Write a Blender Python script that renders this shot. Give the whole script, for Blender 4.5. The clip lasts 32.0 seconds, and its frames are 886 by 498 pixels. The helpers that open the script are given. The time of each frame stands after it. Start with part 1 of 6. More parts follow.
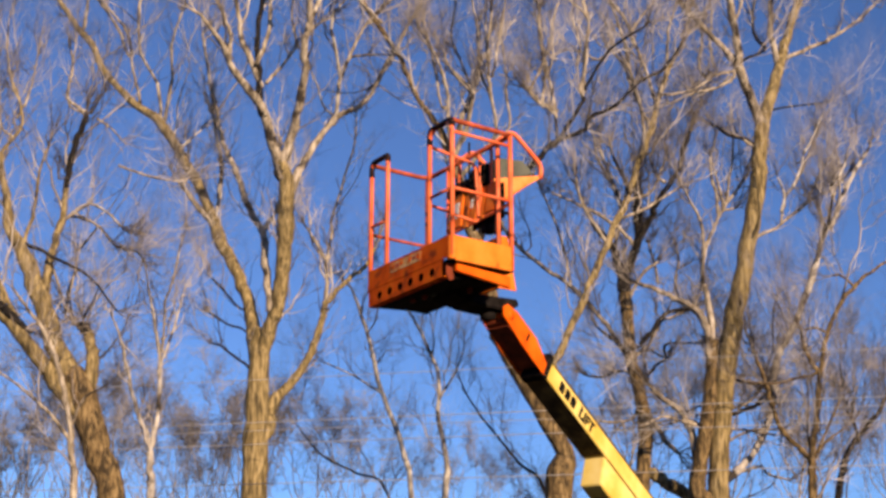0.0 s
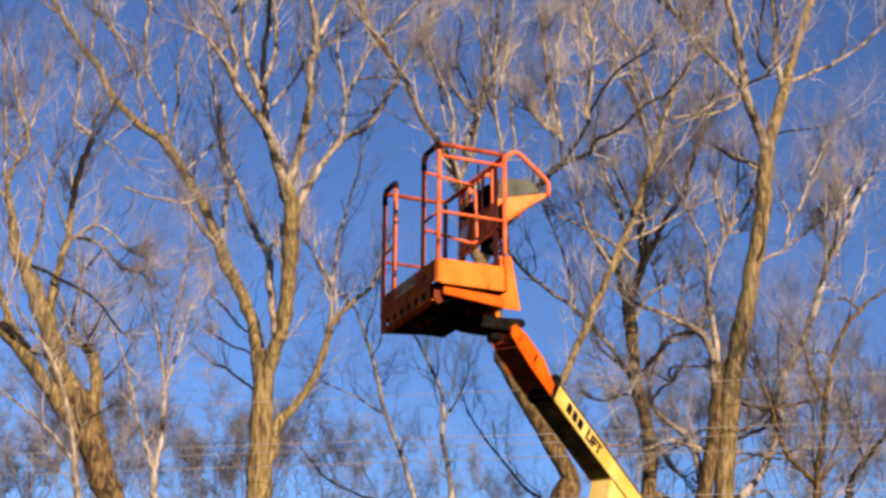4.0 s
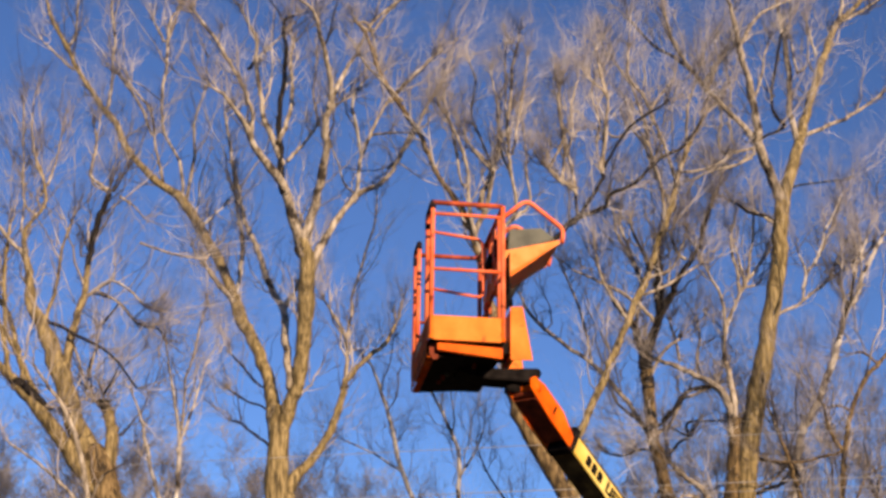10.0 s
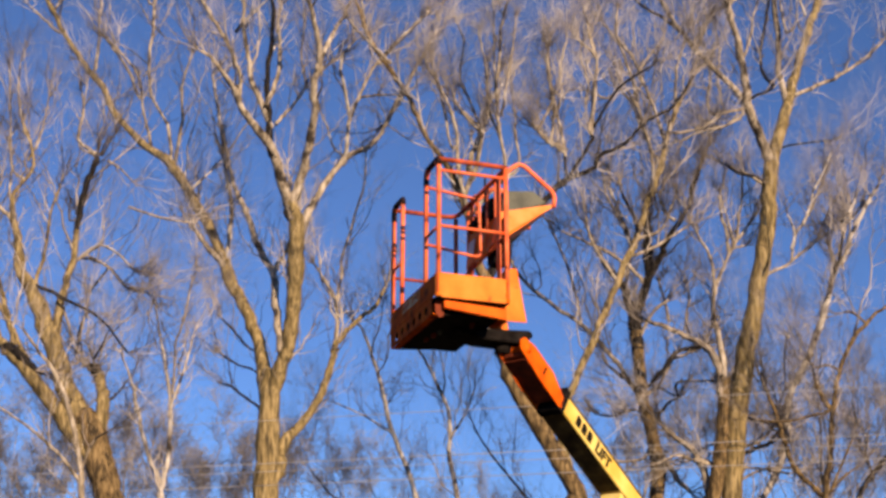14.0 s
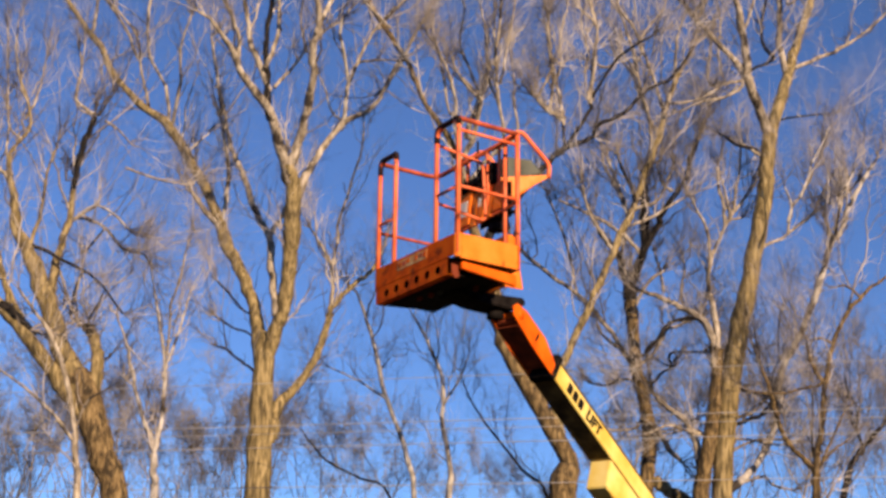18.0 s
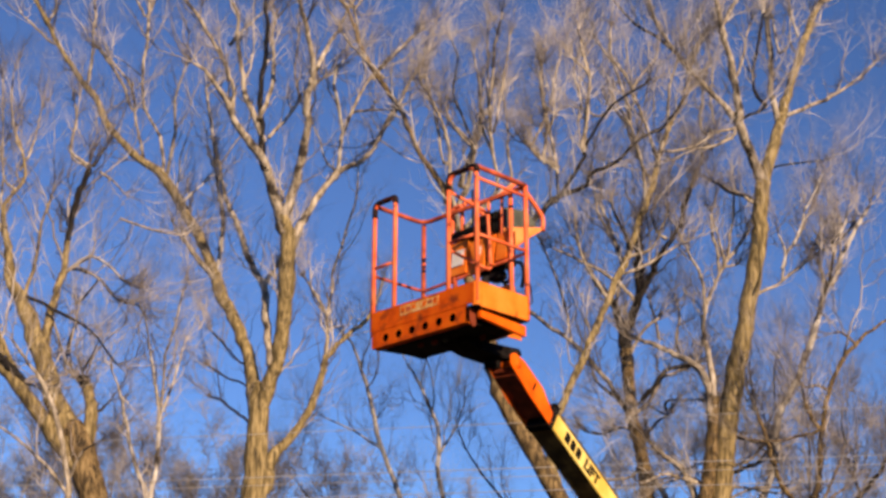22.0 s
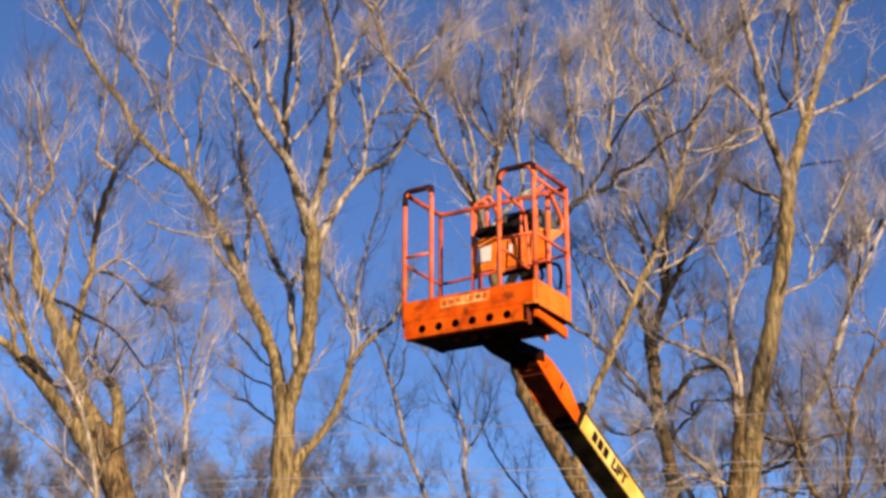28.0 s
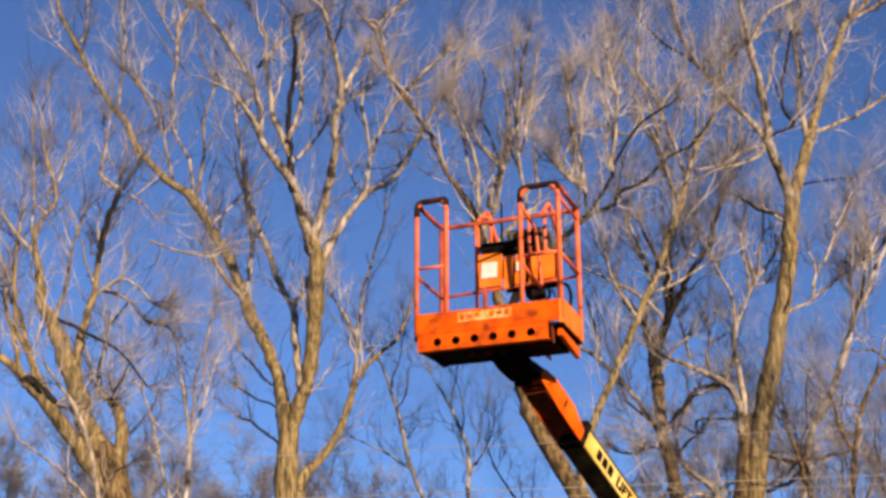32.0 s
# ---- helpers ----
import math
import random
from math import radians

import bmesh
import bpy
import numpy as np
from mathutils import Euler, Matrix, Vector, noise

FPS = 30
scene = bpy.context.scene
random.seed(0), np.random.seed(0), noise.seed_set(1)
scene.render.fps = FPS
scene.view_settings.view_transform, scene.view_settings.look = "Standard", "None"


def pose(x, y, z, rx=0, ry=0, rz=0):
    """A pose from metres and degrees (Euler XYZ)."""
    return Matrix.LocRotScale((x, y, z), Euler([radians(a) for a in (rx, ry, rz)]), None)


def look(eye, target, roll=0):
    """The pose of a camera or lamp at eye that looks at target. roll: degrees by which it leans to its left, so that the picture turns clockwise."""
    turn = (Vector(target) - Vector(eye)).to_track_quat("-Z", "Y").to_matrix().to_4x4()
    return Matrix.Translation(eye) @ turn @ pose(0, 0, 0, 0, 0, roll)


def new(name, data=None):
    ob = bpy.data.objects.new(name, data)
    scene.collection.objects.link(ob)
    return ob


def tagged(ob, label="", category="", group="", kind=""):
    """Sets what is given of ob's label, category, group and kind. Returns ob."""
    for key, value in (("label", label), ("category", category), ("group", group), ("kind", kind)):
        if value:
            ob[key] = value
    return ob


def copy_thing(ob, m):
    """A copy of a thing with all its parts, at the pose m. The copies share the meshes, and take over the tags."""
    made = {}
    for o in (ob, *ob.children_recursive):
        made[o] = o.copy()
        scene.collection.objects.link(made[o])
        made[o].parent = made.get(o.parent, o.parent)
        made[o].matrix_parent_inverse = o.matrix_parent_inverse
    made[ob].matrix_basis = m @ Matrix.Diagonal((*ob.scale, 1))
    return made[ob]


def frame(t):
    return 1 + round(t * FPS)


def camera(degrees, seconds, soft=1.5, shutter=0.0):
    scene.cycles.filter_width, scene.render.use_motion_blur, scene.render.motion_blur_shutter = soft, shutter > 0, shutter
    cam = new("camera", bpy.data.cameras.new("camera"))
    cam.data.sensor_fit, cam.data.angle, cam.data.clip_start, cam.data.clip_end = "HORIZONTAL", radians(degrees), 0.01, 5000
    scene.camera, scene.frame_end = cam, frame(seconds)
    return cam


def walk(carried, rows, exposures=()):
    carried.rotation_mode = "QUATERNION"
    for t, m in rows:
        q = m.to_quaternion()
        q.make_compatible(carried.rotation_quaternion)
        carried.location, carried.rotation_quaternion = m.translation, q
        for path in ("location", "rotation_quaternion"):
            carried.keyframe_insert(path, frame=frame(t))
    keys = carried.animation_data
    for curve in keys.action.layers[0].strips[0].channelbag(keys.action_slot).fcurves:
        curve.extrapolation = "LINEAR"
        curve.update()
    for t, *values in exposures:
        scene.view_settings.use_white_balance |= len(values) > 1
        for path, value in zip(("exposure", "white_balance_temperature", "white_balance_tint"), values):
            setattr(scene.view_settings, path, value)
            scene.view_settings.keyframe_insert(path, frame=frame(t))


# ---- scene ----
FIELD = 35.0
cam = camera(FIELD, 32.0, soft=3.1)
EYE = (0.0, 0.0, 1.6)


def view(pan, tilt, roll):
    """Pose of the held camera: degrees to the left, upwards, and of lean."""
    return pose(*EYE, 90 + tilt, 0, pan) @ pose(0, 0, 0, 0, 0, roll)


VIEWS = [
    (0, -0.710, 16.934, 0.309), (0.5, -0.749, 16.985, 0.361), (1, -0.945, 17.332, 0.151),
    (1.5, -0.795, 18.044, 0.363), (2, -1.189, 17.855, -0.008), (2.5, -0.877, 18.064, 0.327),
    (4.5, -0.477, 17.695, 0.538), (5, -0.575, 17.344, 0.476), (5.5, -0.146, 16.718, 0.465),
    (6, 0.000, 17.091, 0.396), (6.5, 0.242, 16.703, 0.358), (7, 0.778, 17.281, 0.627),
    (7.5, 0.158, 17.912, 0.323), (8, -0.008, 19.412, 0.614), (8.5, -0.462, 18.624, 0.467),
    (9, -0.141, 20.462, 0.505), (9.5, 0.530, 19.869, 0.547), (10, 0.189, 20.067, 0.584),
    (10.5, 0.250, 19.433, 0.921), (11, 0.283, 19.165, 0.676), (11.5, -0.156, 19.091, 0.510),
    (12, -0.005, 18.881, 0.103), (12.5, -0.085, 19.527, -0.105), (13, 0.017, 18.858, -0.091),
    (13.5, -0.165, 18.505, -0.107), (15.5, -0.308, 18.694, 0.770), (16, -0.193, 18.665, 0.706),
    (16.5, -0.857, 18.322, 0.787), (17, -0.949, 18.377, 0.713), (17.5, -0.800, 17.624, 0.655),
    (18, -0.448, 17.174, 1.067), (18.5, 0.148, 17.584, 0.993), (19, -0.249, 18.218, 0.868),
    (19.5, -0.615, 18.541, 0.831), (20, -0.522, 18.792, 0.505), (20.5, -0.270, 19.018, 0.456),
    (21, -0.103, 19.214, 0.674), (21.5, -0.504, 19.291, 0.745), (22, -0.648, 19.172, 0.680),
    (22.5, -0.771, 18.653, 0.904), (23, 0.497, 18.723, 1.098), (23.5, 0.452, 19.594, 1.095),
    (24, -0.222, 19.810, 1.000), (24.5, -0.791, 19.821, 1.020), (26.5, -0.531, 19.819, 0.569),
    (27, 0.158, 19.186, 0.739), (27.5, 0.424, 19.281, 0.725), (28, 0.436, 19.213, 0.764),
    (28.5, 0.380, 20.092, 0.966), (29, 0.107, 20.382, 0.955), (29.5, -0.020, 20.757, 0.984),
    (30, 0.383, 20.014, 1.075), (30.5, 0.774, 19.504, 0.998), (31, 0.718, 19.877, 0.868),
    (31.5, 0.827, 20.150, 0.674), (32, 0.596, 19.978, 0.682),
]
walk(cam, [(t, view(a, b, c)) for t, a, b, c in VIEWS], exposures=[(0, 0.46, 7700, 22), (32, 0.46, 7700, 22)])

# ---- light ----
SUN_AZIMUTH, SUN_HEIGHT = 154.5, 17.0
world = bpy.data.worlds.new("sky")
scene.world = world
world.use_nodes = True
wn = world.node_tree.nodes
sky = wn.new("ShaderNodeTexSky")
sky.sky_type, sky.sun_disc = "NISHITA", False
sky.sun_elevation, sky.sun_rotation = radians(SUN_HEIGHT), radians(SUN_AZIMUTH)
sky.altitude, sky.air_density, sky.dust_density, sky.ozone_density = 2500, 1.0, 0.6, 8.0
wn["Background"].inputs["Strength"].default_value = 0.113
world.node_tree.links.new(sky.outputs[0], wn["Background"].inputs[0])
sun = new("sun", bpy.data.lights.new("sun", "SUN"))
sun.data.energy, sun.data.angle, sun.data.color = 4.7, radians(0.5), (1.0, 0.84, 0.62)
SUN_WAY = Vector((math.sin(radians(SUN_AZIMUTH)) * math.cos(radians(SUN_HEIGHT)), math.cos(radians(SUN_AZIMUTH)) * math.cos(radians(SUN_HEIGHT)), math.sin(radians(SUN_HEIGHT))))
sun.matrix_world = look(SUN_WAY * 60, (0, 0, 0))


# ---- materials ----
def material(name, stops, scale=(8, 8, 8), detail=6.0, rough=0.7, metal=0.0, bump=0.0, bump_scale=(40, 40, 40), wear=None, wear_at=(0.6, 0.7), wear_scale=6.0, shine=0.25):
    """Noise-graded surface with fine relief and optional patches of wear."""
    m = bpy.data.materials.new(name)
    m.use_nodes = True
    n, l = m.node_tree.nodes, m.node_tree.links
    shader = n["Principled BSDF"]
    shader.inputs["Roughness"].default_value, shader.inputs["Metallic"].default_value = rough, metal
    shader.inputs["Specular IOR Level"].default_value = 0.5 if metal else shine
    place = n.new("ShaderNodeTexCoord")

    def grain(size, fine):
        fit = n.new("ShaderNodeMapping")
        fit.inputs["Scale"].default_value = size
        tex = n.new("ShaderNodeTexNoise")
        tex.inputs["Scale"].default_value, tex.inputs["Detail"].default_value = 1.0, fine
        l.new(place.outputs["Object"], fit.inputs[0])
        l.new(fit.outputs[0], tex.inputs["Vector"])
        return tex

    ramp = n.new("ShaderNodeValToRGB")
    for e, (at, colour) in zip([ramp.color_ramp.elements[0], *[ramp.color_ramp.elements.new(0.5) for _ in stops[2:]], ramp.color_ramp.elements[-1]], stops):
        e.position, e.color = at, (*colour, 1)
    l.new(grain(scale, detail).outputs[0], ramp.inputs[0])
    tone = ramp.outputs[0]
    if wear:
        mask = n.new("ShaderNodeMapRange")
        mask.inputs["From Min"].default_value, mask.inputs["From Max"].default_value = wear_at
        l.new(grain(wear_scale if isinstance(wear_scale, tuple) else (wear_scale,) * 3, 5).outputs[0], mask.inputs["Value"])
        mix = n.new("ShaderNodeMix")
        mix.data_type = "RGBA"
        l.new(mask.outputs[0], mix.inputs["Factor"])
        l.new(tone, mix.inputs["A"])
        mix.inputs["B"].default_value = (*wear, 1)
        tone = mix.outputs["Result"]
    l.new(tone, shader.inputs["Base Color"])
    if bump:
        up = n.new("ShaderNodeBump")
        up.inputs["Strength"].default_value, up.inputs["Distance"].default_value = bump, 0.02
        l.new(grain(bump_scale, 4).outputs[0], up.inputs["Height"])
        l.new(up.outputs[0], shader.inputs["Normal"])
    return m


BARK = material("tan_bark", [(0.30, (0.062, 0.047, 0.023)), (0.44, (0.172, 0.130, 0.060)), (0.56, (0.300, 0.228, 0.107)), (0.74, (0.45, 0.360, 0.200))], (21, 21, 3.5), detail=12, rough=0.95, bump=0.9, bump_scale=(42, 42, 7), wear=(0.056, 0.044, 0.025), wear_at=(0.53, 0.70), wear_scale=(11, 11, 2.6))
GREY_BARK = material("grey_bark", [(0.30, (0.070, 0.057, 0.041)), (0.46, (0.26, 0.218, 0.162)), (0.60, (0.42, 0.365, 0.288)), (0.74, (0.62, 0.565, 0.475))], (16, 16, 4.5), detail=10, rough=0.93, bump=0.6, bump_scale=(34, 34, 9), wear=(0.040, 0.033, 0.027), wear_at=(0.54, 0.64), wear_scale=(4, 4, 3))
PALE_BARK = material("pale_bark", [(0.3, (0.15, 0.130, 0.106)), (0.48, (0.37, 0.338, 0.292)), (0.7, (0.60, 0.565, 0.505))], (12, 12, 5), detail=10, rough=0.9, bump=0.6, bump_scale=(30, 30, 10), wear=(0.045, 0.038, 0.033), wear_at=(0.54, 0.60), wear_scale=(3, 3, 2.6))
ROUGH_BARK = material("rough_bark", [(0.32, (0.040, 0.028, 0.015)), (0.5, (0.17, 0.115, 0.053)), (0.68, (0.31, 0.220, 0.105))], (24, 24, 6), detail=12, rough=0.95, bump=1.0, bump_scale=(30, 30, 8), wear=(0.035, 0.026, 0.016), wear_at=(0.50, 0.66), wear_scale=(13, 13, 4))
# Near-black bark; limbs behind the platform also carry their shade in it.
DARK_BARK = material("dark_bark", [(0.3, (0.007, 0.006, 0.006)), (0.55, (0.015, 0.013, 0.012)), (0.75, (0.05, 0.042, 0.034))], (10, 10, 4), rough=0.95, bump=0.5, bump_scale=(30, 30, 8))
TWIG = material("twig_bark", [(0.40, (0.06, 0.050, 0.042)), (0.50, (0.38, 0.325, 0.27)), (0.62, (0.70, 0.63, 0.55))], (1.6, 1.6, 1.2), rough=0.9)
DARK_TWIG = material("dark_twig_bark", [(0.34, (0.035, 0.030, 0.027)), (0.52, (0.14, 0.120, 0.104)), (0.70, (0.48, 0.43, 0.375))], (2.4, 2.4, 2.0), rough=0.9)
TAN_TWIG = material("tan_twig_bark", [(0.36, (0.07, 0.060, 0.051)), (0.49, (0.39, 0.345, 0.300)), (0.62, (0.70, 0.645, 0.58))], (1.6, 1.6, 1.2), rough=0.9)
FAR_TWIG = material("far_twig_bark", [(0.34, (0.045, 0.041, 0.040)), (0.50, (0.165, 0.148, 0.135)), (0.66, (0.42, 0.38, 0.345))], (0.9, 0.9, 0.9), rough=0.9)
ORANGE = material("orange_paint", [(0.3, (0.80, 0.155, 0.014)), (0.5, (0.90, 0.215, 0.024)), (0.7, (0.92, 0.270, 0.042))], (5, 5, 5), rough=0.55, bump=0.03, wear=(0.42, 0.08, 0.012), wear_at=(0.62, 0.74), wear_scale=9, shine=0.12)
RUSTY = material("rusty_orange_paint", [(0.3, (0.56, 0.066, 0.007)), (0.5, (0.82, 0.115, 0.008)), (0.7, (0.88, 0.150, 0.010))], (7, 7, 7), rough=0.8, bump=0.02, wear=(0.30, 0.048, 0.012), wear_at=(0.54, 0.70), wear_scale=(6, 6, 9), shine=0.08)
RAIL = material("faded_orange_rail", [(0.3, (0.80, 0.125, 0.038)), (0.5, (0.90, 0.185, 0.072)), (0.7, (0.92, 0.240, 0.105))], (6, 6, 6), rough=0.5, bump=0.03, wear=(0.20, 0.04, 0.02), wear_at=(0.62, 0.7), wear_scale=7, shine=0.18)
# Paler orange that paints in the sun glare on the side plates.
GLARE_ORANGE = material("glare_orange_paint", [(0.3, (0.86, 0.22, 0.045)), (0.5, (0.92, 0.30, 0.085)), (0.7, (0.94, 0.37, 0.13))], (6, 6, 6), rough=0.6, bump=0.03, wear=(0.55, 0.12, 0.03), wear_at=(0.64, 0.76), wear_scale=8, shine=0.12)
RED_ORANGE = material("red_orange_paint", [(0.3, (0.70, 0.085, 0.006)), (0.5, (0.84, 0.13, 0.008)), (0.7, (0.88, 0.165, 0.012))], (5, 5, 5), rough=0.6, bump=0.03, wear=(0.25, 0.05, 0.02), wear_at=(0.7, 0.78), wear_scale=7, shine=0.10)
DULL_RED = material("dull_red_paint", [(0.3, (0.10, 0.02, 0.008)), (0.6, (0.26, 0.045, 0.015)), (0.75, (0.36, 0.07, 0.02))], (8, 8, 8), rough=0.8, bump=0.05)
YELLOW = material("yellow_paint", [(0.3, (0.72, 0.48, 0.09)), (0.5, (0.84, 0.62, 0.16)), (0.7, (0.88, 0.70, 0.25))], (4, 4, 4), rough=0.5, bump=0.03, wear=(0.3, 0.2, 0.08), wear_at=(0.68, 0.76), wear_scale=6)
# Weathered red with the rear rails' shade put into its colour.
SHADED_SHABBY = material("shaded_weathered_red", [(0.3, (0.20, 0.036, 0.016)), (0.5, (0.42, 0.075, 0.028)), (0.7, (0.68, 0.125, 0.05))], (8, 8, 8), rough=0.7, bump=0.05)
WORN = material("worn_black_sleeve", [(0.3, (0.012, 0.008, 0.008)), (0.58, (0.035, 0.015, 0.012)), (0.75, (0.16, 0.035, 0.02))], (9, 9, 9), rough=0.7, bump=0.05, shine=0.12)
BLACK = material("black_steel", [(0.35, (0.005, 0.004, 0.004)), (0.65, (0.018, 0.015, 0.014))], (12, 12, 12), rough=0.85, bump=0.05, shine=0.06)
GREY = material("grey_green_steel", [(0.35, (0.060, 0.066, 0.052)), (0.65, (0.115, 0.122, 0.094))], (6, 6, 6), rough=0.6, bump=0.03)
# Brown that stands for yellow boom paint in shade.
SHADE_BROWN = material("shade_brown_paint", [(0.35, (0.05, 0.034, 0.014)), (0.5, (0.10, 0.07, 0.027)), (0.65, (0.20, 0.14, 0.05))], (5, 5, 5), rough=0.8, bump=0.05)
PAPER = material("white_sheet", [(0.35, (0.72, 0.70, 0.62)), (0.65, (0.82, 0.80, 0.74))], (9, 9, 9), rough=0.7)
DECAL = material("faded_yellow_decal", [(0.38, (0.80, 0.22, 0.03)), (0.5, (0.84, 0.38, 0.09)), (0.62, (0.88, 0.56, 0.22))], (22, 22, 22), rough=0.5)
RUBBER = material("tyre_rubber", [(0.35, (0.015, 0.015, 0.015)), (0.65, (0.04, 0.04, 0.038))], (20, 20, 20), rough=0.9, bump=0.3)
CABLE = material("weathered_cable", [(0.35, (0.27, 0.27, 0.27)), (0.65, (0.42, 0.42, 0.41))], (3, 3, 3), rough=0.6)
# Ground is out of view; its dark tone is set to cut bounced light.
EARTH = material("unseen_dark_ground", [(0.3, (0.018, 0.015, 0.010)), (0.5, (0.035, 0.029, 0.018)), (0.7, (0.062, 0.050, 0.030))], (0.8, 0.8, 0.8), detail=10, rough=1.0, bump=0.8, bump_scale=(9, 9, 9))

# Brown of the added ring that blocks low sky light.
SCREEN = material("screen_brown", [(0.35, (0.035, 0.030, 0.024)), (0.5, (0.08, 0.068, 0.052)), (0.65, (0.15, 0.125, 0.095))], (0.9, 0.9, 0.25), detail=10, rough=1.0, bump=0.8, bump_scale=(2, 2, 0.5))


# ---- building blocks ----
def part(name, bm, surface, parent=None, label=""):
    """One bmesh as one mesh object under a thing or a part."""
    me = bpy.data.meshes.new(name)
    bm.to_mesh(me)
    bm.free()
    return from_mesh(name, me, surface, parent, label)


def from_mesh(name, me, surface, parent=None, label=""):
    me.materials.append(surface)
    ob = new(name, me)
    ob.parent = parent
    return tagged(ob, label)


def smooth(ob):
    ob.data.polygons.foreach_set("use_smooth", [True] * len(ob.data.polygons))
    return ob


def spline(points, per=4):
    """Catmull-Rom curve through rows of numbers (place and radius)."""
    p = np.array(points, float)
    p = np.vstack([2 * p[0] - p[1], p, 2 * p[-1] - p[-2]])
    out = []
    for i in range(1, len(p) - 2):
        for k in range(per):
            t = k / per
            a, b, c, d = p[i - 1], p[i], p[i + 1], p[i + 2]
            out.append(0.5 * (2 * b + (c - a) * t + (2 * a - 5 * b + 4 * c - d) * t * t + (3 * b - a - 3 * c + d) * t ** 3))
    out.append(p[-2])
    return np.array(out)


def sweep(bm, rows, sides=8, rough=0.0, closed_ring=False):
    """A round tube along rows of (x, y, z, radius)."""
    rows = [(Vector(r[:3]), r[3]) for r in rows]
    rings, side = [], None
    for i, (p, r) in enumerate(rows):
        a, b = rows[max(i - 1, 0)][0], rows[min(i + 1, len(rows) - 1)][0]
        if closed_ring:
            a, b = rows[i - 1][0], rows[(i + 1) % len(rows)][0]
        way = (b - a).normalized()
        if side is None:
            side = way.orthogonal().normalized()
        side = (side - way * side.dot(way)).normalized()
        other = way.cross(side)
        ring = []
        for k in range(sides):
            w = 2 * math.pi * k / sides
            swell = 1 + rough * noise.noise(p * 3.1 + Vector((k * 1.7, 0, 0)))
            ring.append(bm.verts.new(p + (side * math.cos(w) + other * math.sin(w)) * r * swell))
        rings.append(ring)
    pairs = list(zip(rings, rings[1:])) + ([(rings[-1], rings[0])] if closed_ring else [])
    for u, v in pairs:
        for k in range(sides):
            bm.faces.new((u[k], u[(k + 1) % sides], v[(k + 1) % sides], v[k]))
    if not closed_ring:
        bm.faces.new(rings[0][::-1])
        bm.faces.new(rings[-1])
    return bm


def rounded(points, radius, steps=4):
    """The corners of a bent tube rounded off."""
    pts = [Vector(p) for p in points]
    out = [pts[0]]
    for a, b, c in zip(pts, pts[1:], pts[2:]):
        r = min(radius, (a - b).length * 0.45, (c - b).length * 0.45)
        p, q = b + (a - b).normalized() * r, b + (c - b).normalized() * r
        for k in range(steps + 1):
            t = k / steps
            out.append(p.lerp(b, t).lerp(b.lerp(q, t), t))
    return out + [pts[-1]]


def tube(points, r=0.021, bend=0.0, sides=10, bm=None):
    pts = rounded(points, bend) if bend and len(points) > 2 else [Vector(p) for p in points]
    return sweep(bm or bmesh.new(), [(*p, r) for p in pts], sides)


def box(x0, x1, y0, y1, z0, z1, bevel=0.006, bm=None):
    """A box with softened edges."""
    b = bmesh.new()
    bmesh.ops.create_cube(b, size=1)
    bmesh.ops.scale(b, vec=(x1 - x0, y1 - y0, z1 - z0), verts=b.verts)
    bmesh.ops.translate(b, vec=((x0 + x1) / 2, (y0 + y1) / 2, (z0 + z1) / 2), verts=b.verts)
    if bevel:
        bmesh.ops.bevel(b, geom=b.edges[:], offset=bevel, segments=2, affect="EDGES")
    if bm is None:
        return b
    me = bpy.data.meshes.new("piece")
    b.to_mesh(me)
    b.free()
    bm.from_mesh(me)
    bpy.data.meshes.remove(me)
    return bm


def plate(outline, axis, at, thick, bevel=0.004):
    """A flat plate: its outline in the two other axes, given thickness along axis (0, 1 or 2)."""
    bm = bmesh.new()
    vs = []
    for u, v in outline:
        c = [u, v]
        c.insert(axis, at)
        vs.append(bm.verts.new(c))
    f = bm.faces.new(vs)
    made = bmesh.ops.extrude_face_region(bm, geom=[f])
    push = [0, 0, 0]
    push[axis] = thick
    bmesh.ops.translate(bm, vec=push, verts=[g for g in made["geom"] if isinstance(g, bmesh.types.BMVert)])
    bmesh.ops.recalc_face_normals(bm, faces=bm.faces[:])
    if bevel:
        bmesh.ops.bevel(bm, geom=bm.edges[:], offset=bevel, segments=2, affect="EDGES")
    return bm


# ---- ground ----
def ground():
    bm = bmesh.new()
    rings = [(0.0, 1)] + [(r, 48) for r in (6, 14, 26, 45, 80, 160, 400, 1200, 3500)]
    last = [bm.verts.new((0, 12, 0))]
    for r, n in rings[1:]:
        ring = []
        for k in range(n):
            w = 2 * math.pi * k / n
            x, y = r * math.cos(w), 12 + r * math.sin(w)
            ring.append(bm.verts.new((x, y, 0.06 * noise.noise(Vector((x * 0.3, y * 0.3, 0))) if 20 < r < 200 else 0)))
        for k in range(n):
            j = (k + 1) % n
            bm.faces.new((last[0], ring[k], ring[j]) if len(last) == 1 else (last[k], ring[k], ring[j], last[j]))
        last = ring
    tagged(smooth(part("ground", bm, EARTH)), "level brown ground, darkened to cut bounced light", "ground", kind="structure")


ground()


